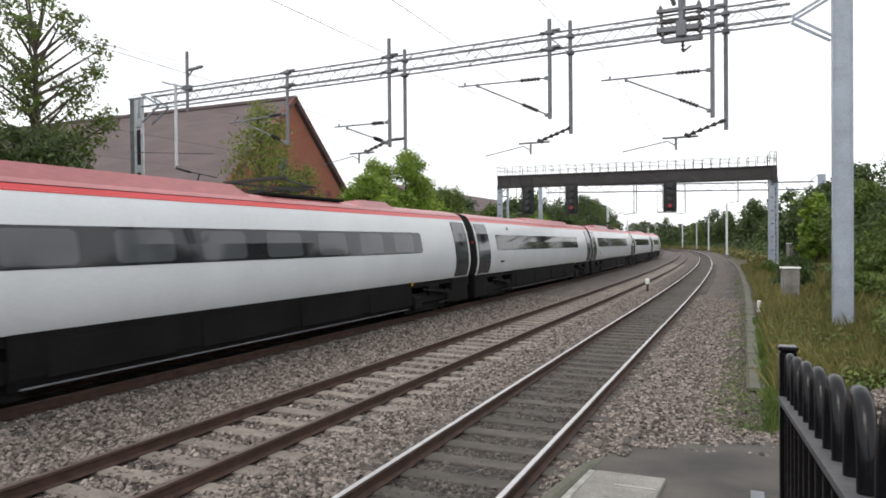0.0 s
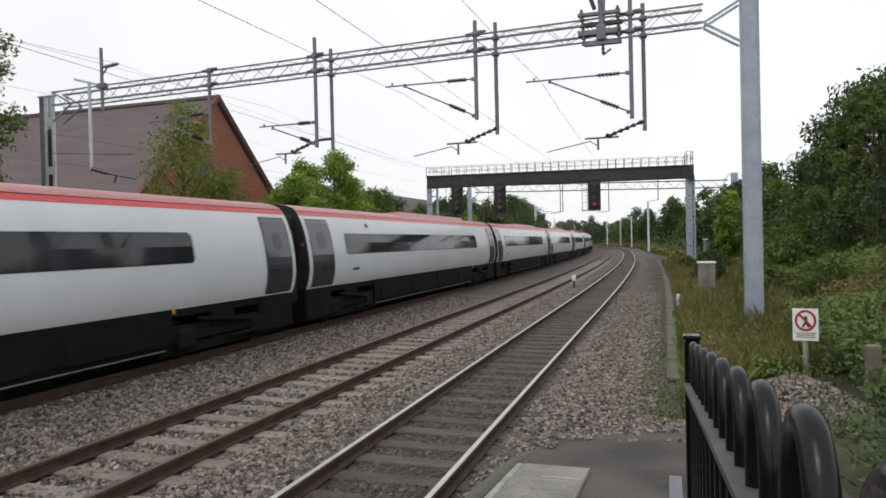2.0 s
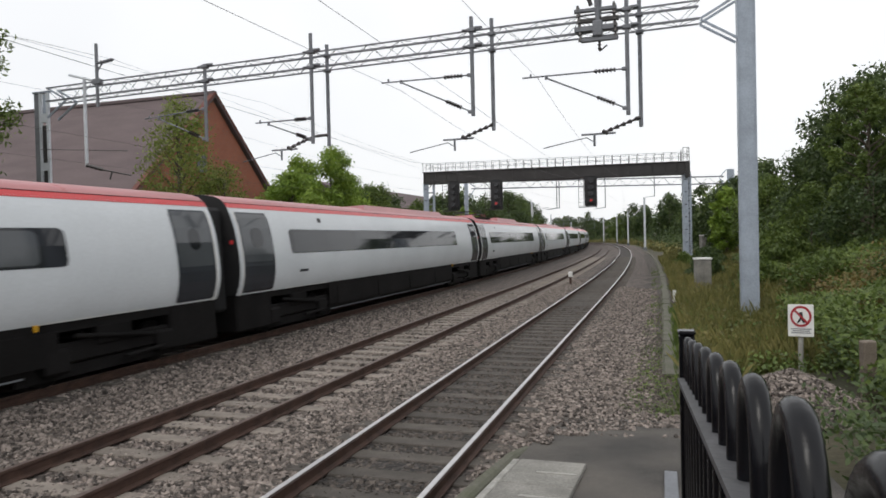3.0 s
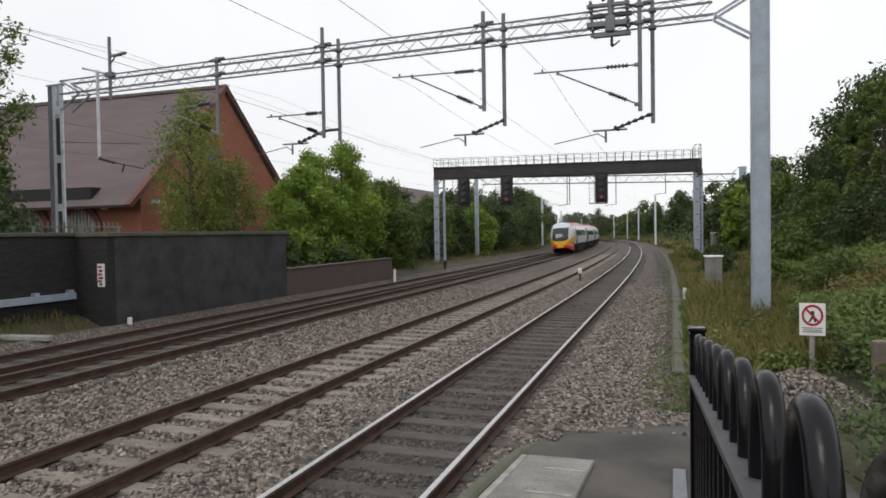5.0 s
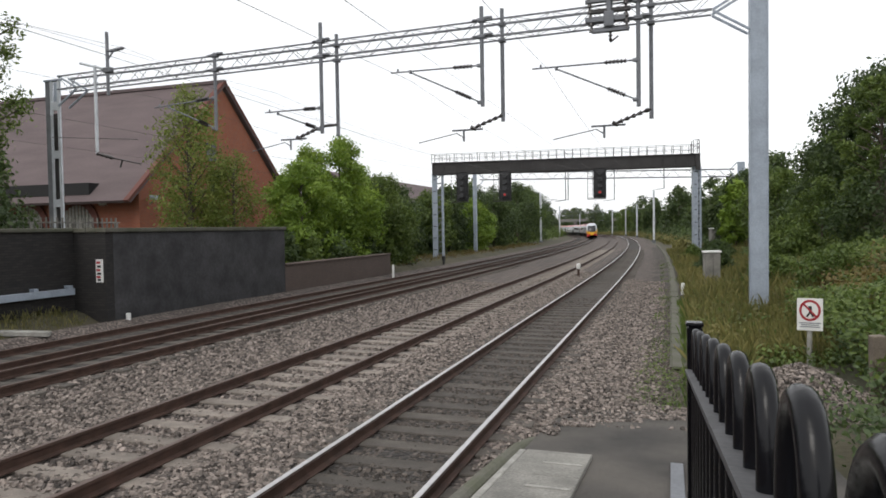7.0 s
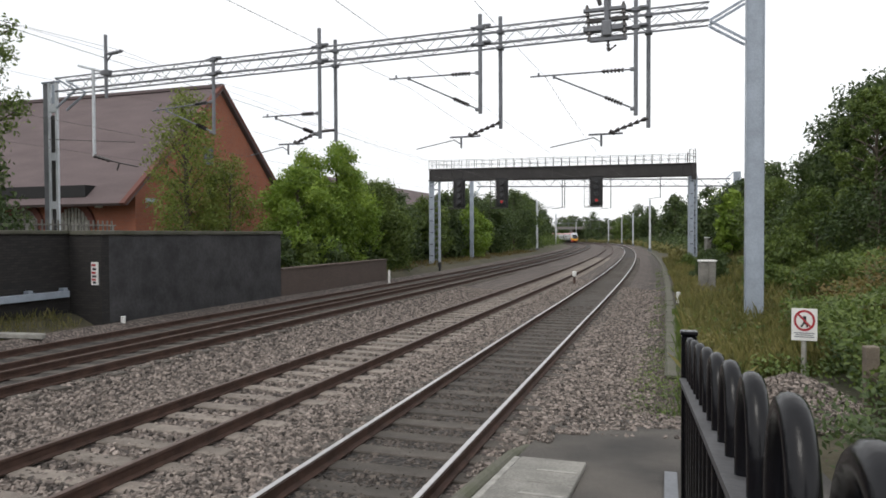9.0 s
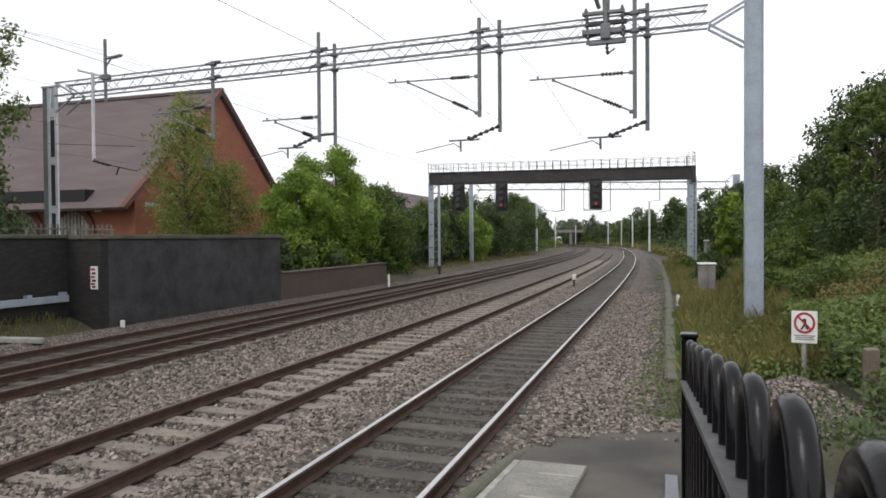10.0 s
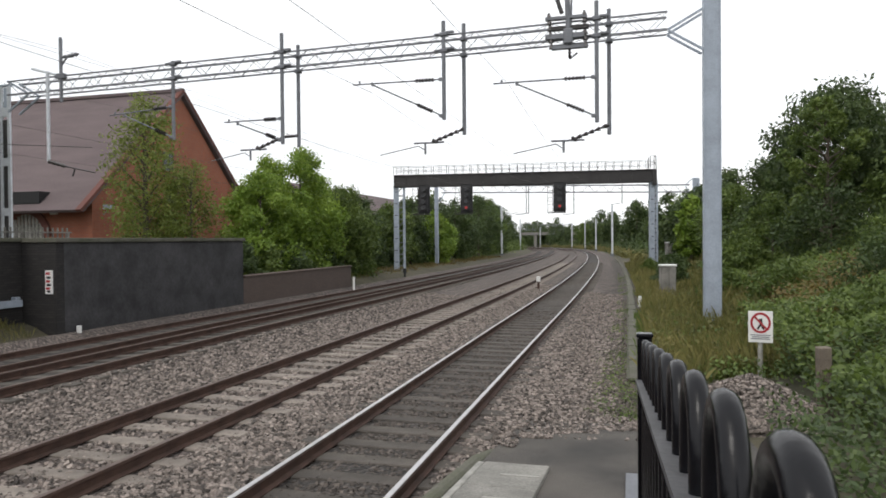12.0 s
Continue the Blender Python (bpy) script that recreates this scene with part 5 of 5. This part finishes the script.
for k2, (ua, ub, sa, sb, hh) in enumerate(((3.4, 7.5, 62, 320, 1.6), (-24, -20, 96, 330, 2.0), (1.9, 3.6, 80, 330, 0.8))):
    blobs = []
    for i in range(70):
        s = sa + (sb - sa) * (i / 70) + rf.uniform(-2, 2)
        p = on_line(s, rf.uniform(ua, ub), 0)
        q = hh * rf.uniform(0.6, 1.3)
        blobs.append(((p.x, p.y, p.z + q * 0.5), (q * 1.5, q * 1.8, q)))
    v, f = leaves(blobs, 16000, 0.22, 900 + k2, 0.3)
    tagged(leaf_object("lineside_scrub", v, f, (M_LEAFDK, M_LEAF, M_GRASS)[k2]), "low green scrub along the distant line", "scrub", kind="stuff")


def cover(name, u0, u1, s0, s1, n, size, hmax, material, label, seed, patch=0.9, power=1.5):
    """A tangle of leaves lying over the ground, heaped by a slow swell."""
    rng = np.random.default_rng(seed)
    u = rng.uniform(u0, u1, n)
    s = s0 + (s1 - s0) * rng.random(n) ** power
    keep = ~(((u < 2.6) & (s > 9.3) & (s < 13.6)) | ((u < 1.2) & (s < 12)))
    u, s = (u[keep], s[keep]) if name == "brambles" else (u, s)
    n = len(u)
    base = np.empty((n, 3))
    for i in range(n):
        hh = hmax * (0.35 + 0.65 * (0.5 + 0.5 * noise.noise((u[i] * patch, s[i] * patch, seed))))
        base[i] = on_line(s[i], u[i], surf_z(u[i], s[i]) + hh * (0.15 + 0.85 * rng.random() ** 0.5))
    nrm = rng.normal(size=(n, 3)) * 0.6 + (0, -0.3, 0.7)
    nrm /= np.linalg.norm(nrm, axis=1)[:, None]
    t = np.cross(nrm, rng.normal(size=(n, 3)))
    t /= np.linalg.norm(t, axis=1)[:, None]
    b = np.cross(nrm, t)
    z = size * rng.uniform(0.6, 1.4, n)[:, None]
    v = np.stack([base - t * z, base - b * z * 0.5, base + t * z, base + b * z * 0.5], 1).reshape(-1, 3)
    return tagged(leaf_object(name, v, np.arange(4 * n).reshape(n, 4), material), label, "undergrowth", kind="stuff")


cover("green_weeds", 0.5, 6, 12.5, 50, 11000, 0.045, 0.6, M_LEAF, "green weeds among the lineside grass", 8)
cover("brambles", 4.2, 15, 10, 46, 60000, 0.085, 1.1, M_LEAF, "tangled green brambles on the lineside bank", 3)
cover("brambles", 2.5, 9, 9, 18, 26000, 0.055, 1.5, M_LEAF, "tall tangled green brambles on the lineside bank", 9, 0.6, 1.1)
cover("brambles", 1.6, 7, 3.5, 13.5, 24000, 0.042, 1.1, M_LEAFDK, "tangled green brambles behind the railing", 4)
cover("olive_weeds", 0.5, 5, 13.5, 55, 10000, 0.042, 0.7, M_OLIVE, "olive and yellowing weeds among the lineside grass", 12, 0.7)
cover("rusty_weeds", 3.6, 7.0, 15, 24, 6000, 0.05, 1.4, M_RUST, "rusty brown weeds among the brambles", 5)


def tufts(name, spots, n, size, height, material, label, seed):
    """Small weeds in loose tufts; spots: (u, s, spread)."""
    rng = np.random.default_rng(seed)
    vs = []
    for u, s, r in spots:
        for _ in range(int(n * r / 0.2)):
            du, ds = rng.normal(size=2) * r * 0.6
            hh = height * rng.random() * max(0.15, 1 - math.hypot(du, ds) / (2 * r))
            p = np.array(on_line(s + ds * 1.8, u + du, surf_z(u + du, s + ds * 1.8) + hh))
            nrm = rng.normal(size=3) * 0.5 + (0, -0.2, 0.8)
            t = np.cross(nrm, rng.normal(size=3))
            t /= np.linalg.norm(t)
            b = np.cross(nrm / np.linalg.norm(nrm), t)
            z = size * rng.uniform(0.5, 1.4)
            vs.append((p - t * z, p - b * z * 0.5, p + t * z, p + b * z * 0.5))
    v = np.array(vs).reshape(-1, 3)
    return tagged(leaf_object(name, v, np.arange(len(v)).reshape(-1, 4), material), label, "undergrowth", kind="stuff")


rt = random.Random(31)
spots = [(rt.uniform(-0.75, 0.35) * (0.5 + 0.5 * rt.random()), 10.4 + 19 * rt.random() ** 1.5, rt.uniform(0.06, 0.24)) for _ in range(95)]
spots += [(rt.uniform(-0.45, 0.38), 10.2 + 3.6 * rt.random(), rt.uniform(0.08, 0.2)) for _ in range(26)]
tufts("cess_weeds", spots, 34, 0.024, 0.13, M_LEAF, "scattered green weeds at the edge of the ballast", 6)


def grass(name, u0, u1, s0, s1, n, hmin, hmax, material, label, seed, patch=0.7, cut=-0.1, power=1.4):
    rng = np.random.default_rng(seed)
    vs = []
    while len(vs) < n:
        u, s = rng.uniform(u0, u1), s0 + (s1 - s0) * rng.random() ** power
        q = noise.noise((u * patch, s * patch, seed))
        if q < cut + rng.normal() * 0.12 or (1.3 < u < 2.95 and 9.3 < s < 13.5):
            continue
        p = np.array(on_line(s, u, surf_z(u, s) - 0.02))
        hh = rng.uniform(hmin, hmax) * (0.7 + 0.6 * max(0, q))
        a = rng.uniform(0, 6.28)
        w = 0.005 + 0.0035 * s / 20
        sx, sy = math.cos(a) * w, math.sin(a) * w
        lean = rng.normal(size=2) * 0.13 * hh
        vs.append((p + (-sx, -sy, 0), p + (sx, sy, 0), p + (lean[0] + sx * 0.6, lean[1] + sy * 0.6, hh * 0.75), p + (lean[0] * 1.7, lean[1] * 1.7, hh)))
    v = np.array(vs).reshape(-1, 3)
    return tagged(leaf_object(name, v, np.arange(len(v)).reshape(-1, 4), material), label, "grass", kind="stuff")


grass("tall_grass", 0.45, 6.0, 12.5, 75, 54000, 0.2, 0.9, M_GRASS, "tall dry yellow-green grass on the lineside strip", 21, 0.5, -0.35)
grass("low_grass", 0.2, 3.0, 9.5, 24, 15000, 0.15, 0.4, M_LEAF, "low green grass and weeds beside the trough", 22, 0.8, -0.3)
grass("cess_grass", -0.5, 0.5, 9.8, 60, 1300, 0.05, 0.2, M_LEAF, "sparse green weeds in the cess path", 23, 0.7, 0.22)
grass("far_side_grass", -18.2, -16.6, 4, 16.0, 2500, 0.1, 0.35, M_GRASS, "dry grass at the foot of the parapet wall", 24, 0.6, -0.1, 1.0)
grass("verge_grass", -20.5, -17.2, 38.5, 110, 5000, 0.15, 0.45, M_RUST, "dry grass along the far verge", 25, 0.3, -0.3, 1.0)


# ---------------------------------------------------------------- the train
PITCH, SPEED, GAP0 = 23.9, 44.6, 17.9 - 1.5 * 44.6   # GAP0: where one coupling stands at 0 s
PROF = [(1.19, 1.12), (1.245, 1.22), (1.30, 1.38), (1.345, 1.58), (1.365, 1.80), (1.355, 2.10), (1.32, 2.45), (1.265, 2.78), (1.19, 3.05), (1.12, 3.22), (1.075, 3.32)]
ROOF = [(1.075, 3.32), (1.045, 3.37), (1.01, 3.42), (0.92, 3.51), (0.72, 3.60), (0.40, 3.67), (0.0, 3.70)]


def px_at(z):
    for (a, za), (b, zb) in zip(PROF, PROF[1:]):
        if z <= zb:
            return a + (b - a) * (z - za) / (zb - za)
    return PROF[-1][0]


def loft(bm, prof, y0, y1, off=0.0, cap=False):
    """Both sides of a body panel along y."""
    for sgn in (-1, 1):
        a = [bm.verts.new((sgn * (x + off), y0, z)) for x, z in prof]
        b = [bm.verts.new((sgn * (x + off), y1, z)) for x, z in prof]
        for i in range(len(prof) - 1):
            q = (a[i], b[i], b[i + 1], a[i + 1])
            bm.faces.new(q if sgn > 0 else q[::-1])


def panel(bm, sgn, y0, y1, z0, z1, off, r=0.0):
    """A panel that follows the body side, with rounded corners."""
    zs = sorted({z0, z1, *(z0 + (z1 - z0) * i / 12 for i in range(13)), *(z for _, z in PROF if z0 < z < z1)})
    prev = None
    for i, z in enumerate(zs):
        ins = r * (1 - math.sqrt(max(0, 1 - (1 - min(1, min(z - z0, z1 - z) / max(r, 1e-6))) ** 2))) if r else 0
        x = px_at(z) + off
        row = [bm.verts.new((sgn * x, y0 + ins, z)), bm.verts.new((sgn * x, y1 - ins, z))]
        if prev:
            q = (prev[0], prev[1], row[1], row[0])
            bm.faces.new(q if sgn > 0 else q[::-1])
        prev = row


def bogie(car, y):
    bm = bmesh.new()
    for sx in (-1, 1):
        box(bm, sx * 1.05 - 0.07, sx * 1.05 + 0.07, -1.9, 1.9, 0.38, 0.74, 0.03)
        # low side plate added as darkness for the shade under the train
        box(bm, sx * 1.0 - 0.04, sx * 1.0 + 0.04, -2.1, 2.1, 0.12, 0.36, 0.02)
        box(bm, sx * 1.08 - 0.09, sx * 1.08 + 0.09, -0.45, 0.45, 0.60, 0.98, 0.04)
        for q in (-1.35, 1.35):
            box(bm, sx * 1.08 - 0.12, sx * 1.08 + 0.12, q - 0.28, q + 0.28, 0.22, 0.66, 0.05)
        rod(bm, (sx * 1.2, -1.0, 0.85), (sx * 1.2, 1.0, 0.62), 0.045)
        rod(bm, (sx * 1.2, 0.2, 0.30), (sx * 1.2, 1.3, 0.34), 0.04)
    box(bm, -1.06, 1.06, -0.25, 0.25, 0.48, 0.70, 0.03)
    bo = part("bogie", bm, M_SKIRT, car)
    bo.location.y = y
    for q in (-1.35, 1.35):
        bm = bmesh.new()
        for sx in (-1, 1):
            rod(bm, (sx * 0.70, 0, 0.425), (sx * 0.83, 0, 0.425), 0.425, n=24)
        rod(bm, (-0.7, 0, 0.425), (0.7, 0, 0.425), 0.09)
        # wheels take the skirt's black, which paints in the train's own shade
        w = part("wheelset", bm, M_SKIRT, bo)
        w.location.y = q


def fittings(car, y0, y1, doors, band, fairing, pane=M_PANE):
    """Glazing, doors and underframe of a coach body that runs from y0 to y1."""
    for sgn in (-1, 1):
        bm = bmesh.new()
        panel(bm, sgn, band[0], band[1], 2.08, 2.76, 0.006, 0.12)
        wb = part("window_band", bm, M_GLASS, car, "dark tinted window band")
        n = int((band[1] - band[0]) / 1.95)
        for i in range(n):
            a = band[0] + 0.18 + i * (band[1] - band[0] - 0.1) / n
            bm = bmesh.new()
            panel(bm, sgn, a, a + 1.32, 2.13, 2.71, 0.010, 0.10)
            part("pane", bm, pane, wb)
        for a, b in doors:
            bm = bmesh.new()
            panel(bm, sgn, a, b, 1.16, 3.19, 0.008, 0.04)
            dr = part("door", bm, M_DOOR, car, "dark blue-grey plug door")
            bm = bmesh.new()
            panel(bm, sgn, a + 0.05, b - 0.05, 1.92, 3.15, 0.013, 0.04)
            part("door_window", bm, M_PANE, dr, "reflective upper door glass")
            bm = bmesh.new()
            panel(bm, sgn, a + 0.45, b - 0.45, 2.28, 2.78, 0.017, 0.18)
            part("door_pane", bm, M_GLASS, dr)
            bm = bmesh.new()
            panel(bm, sgn, a - 0.06, a, 1.10, 3.21, 0.014) if a < 0 else panel(bm, sgn, b, b + 0.06, 1.10, 3.21, 0.014)
            part("door_edge", bm, M_WHITEP, dr, "bright white door edge")
        for q in (y0 + 2.3, y1 - 4.7):
            bm = bmesh.new()
            panel(bm, sgn, q, q + 2.4, 1.125, 1.15, 0.012)
            part("body_lip", bm, M_WHITEP, car)
        bm = bmesh.new()
        panel(bm, sgn, y0 + 4.4, y0 + 4.62, 2.98, 3.12, 0.01)
        part("side_lamp", bm, M_BLACK, car)
        bm = bmesh.new()
        panel(bm, sgn, y0 + 2.9, y0 + 3.4, 1.55, 1.62, 0.008)
        part("badge", bm, M_DOOR, car)
        bm = bmesh.new()
        panel(bm, sgn, y0 + 0.02, y1 - 0.02, 3.29, 3.318, 0.006)
        part("gutter", bm, M_RED, car, "red cantrail line")
    bm = bmesh.new()
    prof = [(1.10, 0.26), (1.17, 0.45), (1.195, 1.13)]
    yb0, yb1 = y0 + 4.9, y1 - 4.9
    loft(bm, prof, yb0, yb1)
    box(bm, -1.09, 1.09, yb0 + 0.002, yb1 - 0.002, 0.25, 1.1)
    part("equipment_skirt", bm, M_SKIRT, car)
    for sgn in (-1, 1):
        bm = bmesh.new()
        box(bm, sgn * 1.11 - 0.02, sgn * 1.11 + 0.02, yb0 + 0.2, yb1 - 0.2, 0.27, 0.30)
        part("skirt_lip", bm, M_GALVDK, car, "worn pale lower lip")
    for a, b in ((y0, y0 + 1.6), (y1 - 1.6, y1)):
        bm = bmesh.new()
        box(bm, -1.185, 1.185, a + 0.01, b - 0.01, 0.20, 1.14, 0.05)
        part("end_skirt", bm, M_SKIRT, car)
    bm = bmesh.new()
    box(bm, -1.15, 1.15, y0 + 0.05, y1 - 0.05, 0.95, 1.13)
    part("underframe", bm, M_SKIRT, car)
    for i in range(8):
        bm = bmesh.new()
        sgn = -1 if i > 3 else 1
        if True:
            q = yb0 + 0.6 + (i % 4) * (yb1 - yb0) / 4
            box(bm, sgn * 1.185 - 0.012, sgn * 1.185 + 0.012, q, q + 2.6, 0.40, 0.98, 0.006)
        part("access_panel", bm, M_SKIRT, car)
    for sgn in (-1, 1):
        bm = bmesh.new()
        box(bm, sgn * 1.20 - 0.03, sgn * 1.20 + 0.03, y1 - 4.9, y1 - 4.85, 1.02, 1.14, 0.008)
        part("brake_indicator", bm, M_YELLOW, car, "small yellow fitting")
    bogie(car, y0 + 3.1)
    bogie(car, y1 - 3.1)
    for a, b, h in fairing:
        bm = bmesh.new()
        lo = [bm.verts.new(p) for p in ((-0.93, a, 3.46), (0.93, a, 3.46), (0.93, b, 3.46), (-0.93, b, 3.46))]
        hi = [bm.verts.new(p) for p in ((-0.72, a + 0.5, 3.70 + h), (0.72, a + 0.5, 3.70 + h), (0.72, b - 0.5, 3.70 + h), (-0.72, b - 0.5, 3.70 + h))]
        bm.faces.new(hi)
        for i in range(4):
            bm.faces.new((lo[i], lo[(i + 1) % 4], hi[(i + 1) % 4], hi[i]))
        part("roof_fairing", bm, M_ROOFRED, car)


def roof_of(car, y0, y1, pantograph=None):
    """Bright red cantrail, red roof paled by a painted sky reflection with its seams and, where asked, a folded
    pantograph in a well.
    """
    bm = bmesh.new()
    loft(bm, ROOF[:3], y0, y1)
    part("cantrail", bm, M_RED, car, "bright red cantrail", smooth=True)
    bm = bmesh.new()
    loft(bm, ROOF[2:], y0, y1)
    bmesh.ops.remove_doubles(bm, verts=bm.verts[:], dist=0.001)
    part("roof", bm, M_ROOFRED, car, "red roof, its sky reflection painted paler", smooth=True)
    bm = bmesh.new()
    loft(bm, [(1.015, 3.415), (1.002, 3.429)], y0 + 0.01, y1 - 0.01, 0.004)
    part("roof_seam", bm, M_SKIRT, car, "thin dark seam")
    for i in range(3):
        q = y0 + (y1 - y0) * (i + 0.6) / 3.2
        bm = bmesh.new()
        loft(bm, ROOF[2:], q, q + 0.025, 0.004)
        part("roof_joint", bm, M_SIGNRED, car)
    if pantograph is not None:
        q = pantograph
        bm = bmesh.new()
        box(bm, -0.75, 0.75, q - 1.6, q + 1.9, 3.63, 3.71, 0.02)
        part("roof_well", bm, M_SKIRT, car, "dark roof well")
        bm = bmesh.new()
        for sx in (-1, 1):
            beam(bm, (sx * 0.5, q - 1.0, 3.86), (sx * 0.4, q + 0.9, 4.0), 0.06, 0.06)
            beam(bm, (sx * 0.4, q + 0.9, 4.02), (sx * 0.75, q - 1.1, 4.08), 0.045, 0.045)
        for yy in (-1.12, -0.85):
            beam(bm, (-0.85, q + yy, 4.1), (0.85, q + yy, 4.1), 0.06, 0.05)
        beam(bm, (-0.5, q + 0.9, 3.98), (0.5, q + 0.9, 3.98), 0.08, 0.08)
        part("pantograph", bm, M_GANTRY, car, "folded dark steel pantograph")
        for sx in (-0.45, 0.45):
            for yy in (-0.9, 0.8, 1.6):
                bm = bmesh.new()
                insulator(bm, (sx, q + yy, 3.78), (sx, q + yy, 3.98), 0.09, 3)
                part("insulator", bm, M_DARKVERGE, car, "brown ribbed insulator")


def coach(fairing, pane=None, pantograph=None):
    car = thing("train_coach", "silver-white express train coach with a red roof and dark window band", "train coach", group="train")
    y0, y1 = -11.55, 11.55
    bm = bmesh.new()
    loft(bm, PROF, y0, y1)
    part("body_side", bm, M_WHITE, car, smooth=True)
    roof_of(car, y0, y1, pantograph)
    for y in (y0, y1):
        bm = bmesh.new()
        ring = [(x, z) for x, z in PROF + ROOF[1:]]
        vs = [bm.verts.new((x, y, z)) for x, z in ring] + [bm.verts.new((-x, y, z)) for x, z in ring[-2::-1]]
        bm.faces.new(vs)
        part("end_wall", bm, M_RUBBERSHADE, car)
        sg = 1 if y > 0 else -1
        bm = bmesh.new()
        box(bm, -0.95, 0.95, min(y, y + sg * 0.40), max(y, y + sg * 0.40), 0.75, 3.3, 0.08)
        part("gangway", bm, M_RUBBERSHADE, car, "black rubber gangway bellows")
        bm = bmesh.new()
        for q in (-1, 1):
            box(bm, q * 1.18 - 0.03, q * 1.18 + 0.03, min(y, y + sg * 0.05), max(y, y + sg * 0.05), 2.38, 2.48)
        part("end_lamp", bm, M_RED, car, "small red end lamp")
    fittings(car, y0, y1, ((-11.38, -9.95), (10.1, 11.38)), (-9.05, 7.3), fairing, pane or M_PANE)
    return car


def nose_car():
    """The end vehicle; its rounded nose points along -y."""
    car = thing("train_end_car", "express train end car with a rounded yellow nose and dark windscreen", "train coach", group="train")
    y0, y1 = -9.2, 11.95
    bm = bmesh.new()
    loft(bm, PROF, y0, y1 - 0.4)
    part("body_side", bm, M_WHITE, car, smooth=True)
    roof_of(car, y0, y1 - 0.4)
    bm = bmesh.new()
    ring = PROF + ROOF[1:]
    vs = [bm.verts.new((x, y1 - 0.4, z)) for x, z in ring] + [bm.verts.new((-x, y1 - 0.4, z)) for x, z in ring[-2::-1]]
    bm.faces.new(vs)
    part("end_wall", bm, M_RUBBERSHADE, car)
    # nose: sections that shrink to a rounded tip
    full = [(1.18, 0.35), (1.27, 0.75)] + PROF + ROOF[1:]
    half = []
    for (xa, za), (xb, zb) in zip(full, full[1:]):
        half += [(xa + (xb - xa) * q / 4, za + (zb - za) * q / 4) for q in range(4)]
    half.append(full[-1])
    loop = half + [(-x, z) for x, z in half[-2::-1]]
    bm = bmesh.new()
    prev = None
    n, zt = 36, 1.15
    for i in range(n + 1):
        t = math.sin(math.pi / 2 * i / n)
        k = math.sqrt(max(0.0, 1 - t ** 2.4))
        row = []
        for x, z in loop:
            kz = max(k, 0.03) if z > zt else 1 - 0.55 * t ** 2
            row.append(bm.verts.new((x * (0.30 + 0.70 * k), y0 - 3.4 * t, zt + (z - zt) * kz)))
        if prev:
            for j in range(len(loop) - 1):
                fc = bm.faces.new((prev[j], row[j], row[j + 1], prev[j + 1]))
                c = fc.calc_center_median()
                chin = 1.48 + 0.55 * (abs(c.x) / 1.3) ** 2
                if c.z < 1.08:
                    fc.material_index = 3
                elif t < 0.10:
                    fc.material_index = 0 if c.z < 3.15 else 3
                elif t < 0.22:
                    fc.material_index = 3 if c.z < 2.9 else 4
                elif c.z < chin:
                    fc.material_index = 1
                elif t > 0.36 and c.z < 3.05 and abs(c.x) < 0.92:
                    fc.material_index = 2
                else:
                    fc.material_index = 4
        prev = row
    bm.faces.new(prev).material_index = 1
    bmesh.ops.recalc_face_normals(bm, faces=bm.faces[:])
    part("nose", bm, [M_WHITE, M_YELLOW, M_GLASS, M_RED, M_GALVLT], car, "yellow nose under a black windscreen", smooth=True)
    for sx in (-1, 1):
        bm = bmesh.new()
        rod(bm, (sx * 0.78, y0 - 2.85, 1.28), (sx * 0.72, y0 - 3.05, 1.28), 0.11, n=12)
        part("tail_lamp", bm, M_TAIL, car, "lit red tail lamp")
    fittings(car, y0, y1 - 0.4, ((-6.8, -5.4), (10.1, 11.38)), (-4.6, 7.3), ((-4, 6, 0.06),))
    return car


master_a = coach(((-7.5, -0.6, 0.10), (4.0, 6.5, 0.05)), M_PANE, 1.6)
master_b = coach(((-3.0, 7.0, 0.05),), M_PANEDK)
master_c = coach(((-11.4, -10.2, 0.10), (-4.6, 3.0, 0.10)), M_PANEDK, -8.0)
master_n = nose_car()
CARS = []                                      # (object, place of its middle behind or ahead of the coupling, turned round)
for j in range(-3, 6):
    src = master_c if j == -2 else master_a if j in (2, 4) else master_b
    used = [c[0] for c in CARS]
    ob = src if src not in used else copy_thing(src, Matrix())
    CARS.append((ob, (j + 0.5) * PITCH, False))
CARS.append((master_n, -3 * PITCH - 11.95, False))
CARS.append((copy_thing(master_n, Matrix()), 6 * PITCH + 11.95, True))


def place(s):
    c, lev, cant = TRACKS["track_3"]
    a, b = on_line(s - 8.5, c, lev), on_line(s + 8.5, c, lev)
    m = (a + b) / 2
    d = b - a
    return pose(m.x, m.y, m.z, math.degrees(math.atan2(d.z, d.xy.length)), -math.degrees(math.atan2(cant, 1.505)), math.degrees(math.atan2(-d.x, d.y)))


def sway(t):
    """The slight unevenness of the train's run while it passes the platform."""
    return (-0.12 + 0.35 * math.cos(2 * math.pi * t)) * (1.0 if t < 3.25 else 0.0)


def motions():
    for ob, mid, turned in CARS:
        rows = []
        for i in range(49):
            t = i * 0.25
            m = place(GAP0 + SPEED * t + 0.7 + 1.6 * math.exp(-t / 0.6) + sway(t) + mid)
            rows.append((t, m @ pose(0, 0, 0, 0, 0, 180) if turned else m))
        walk(ob, rows)


motions()
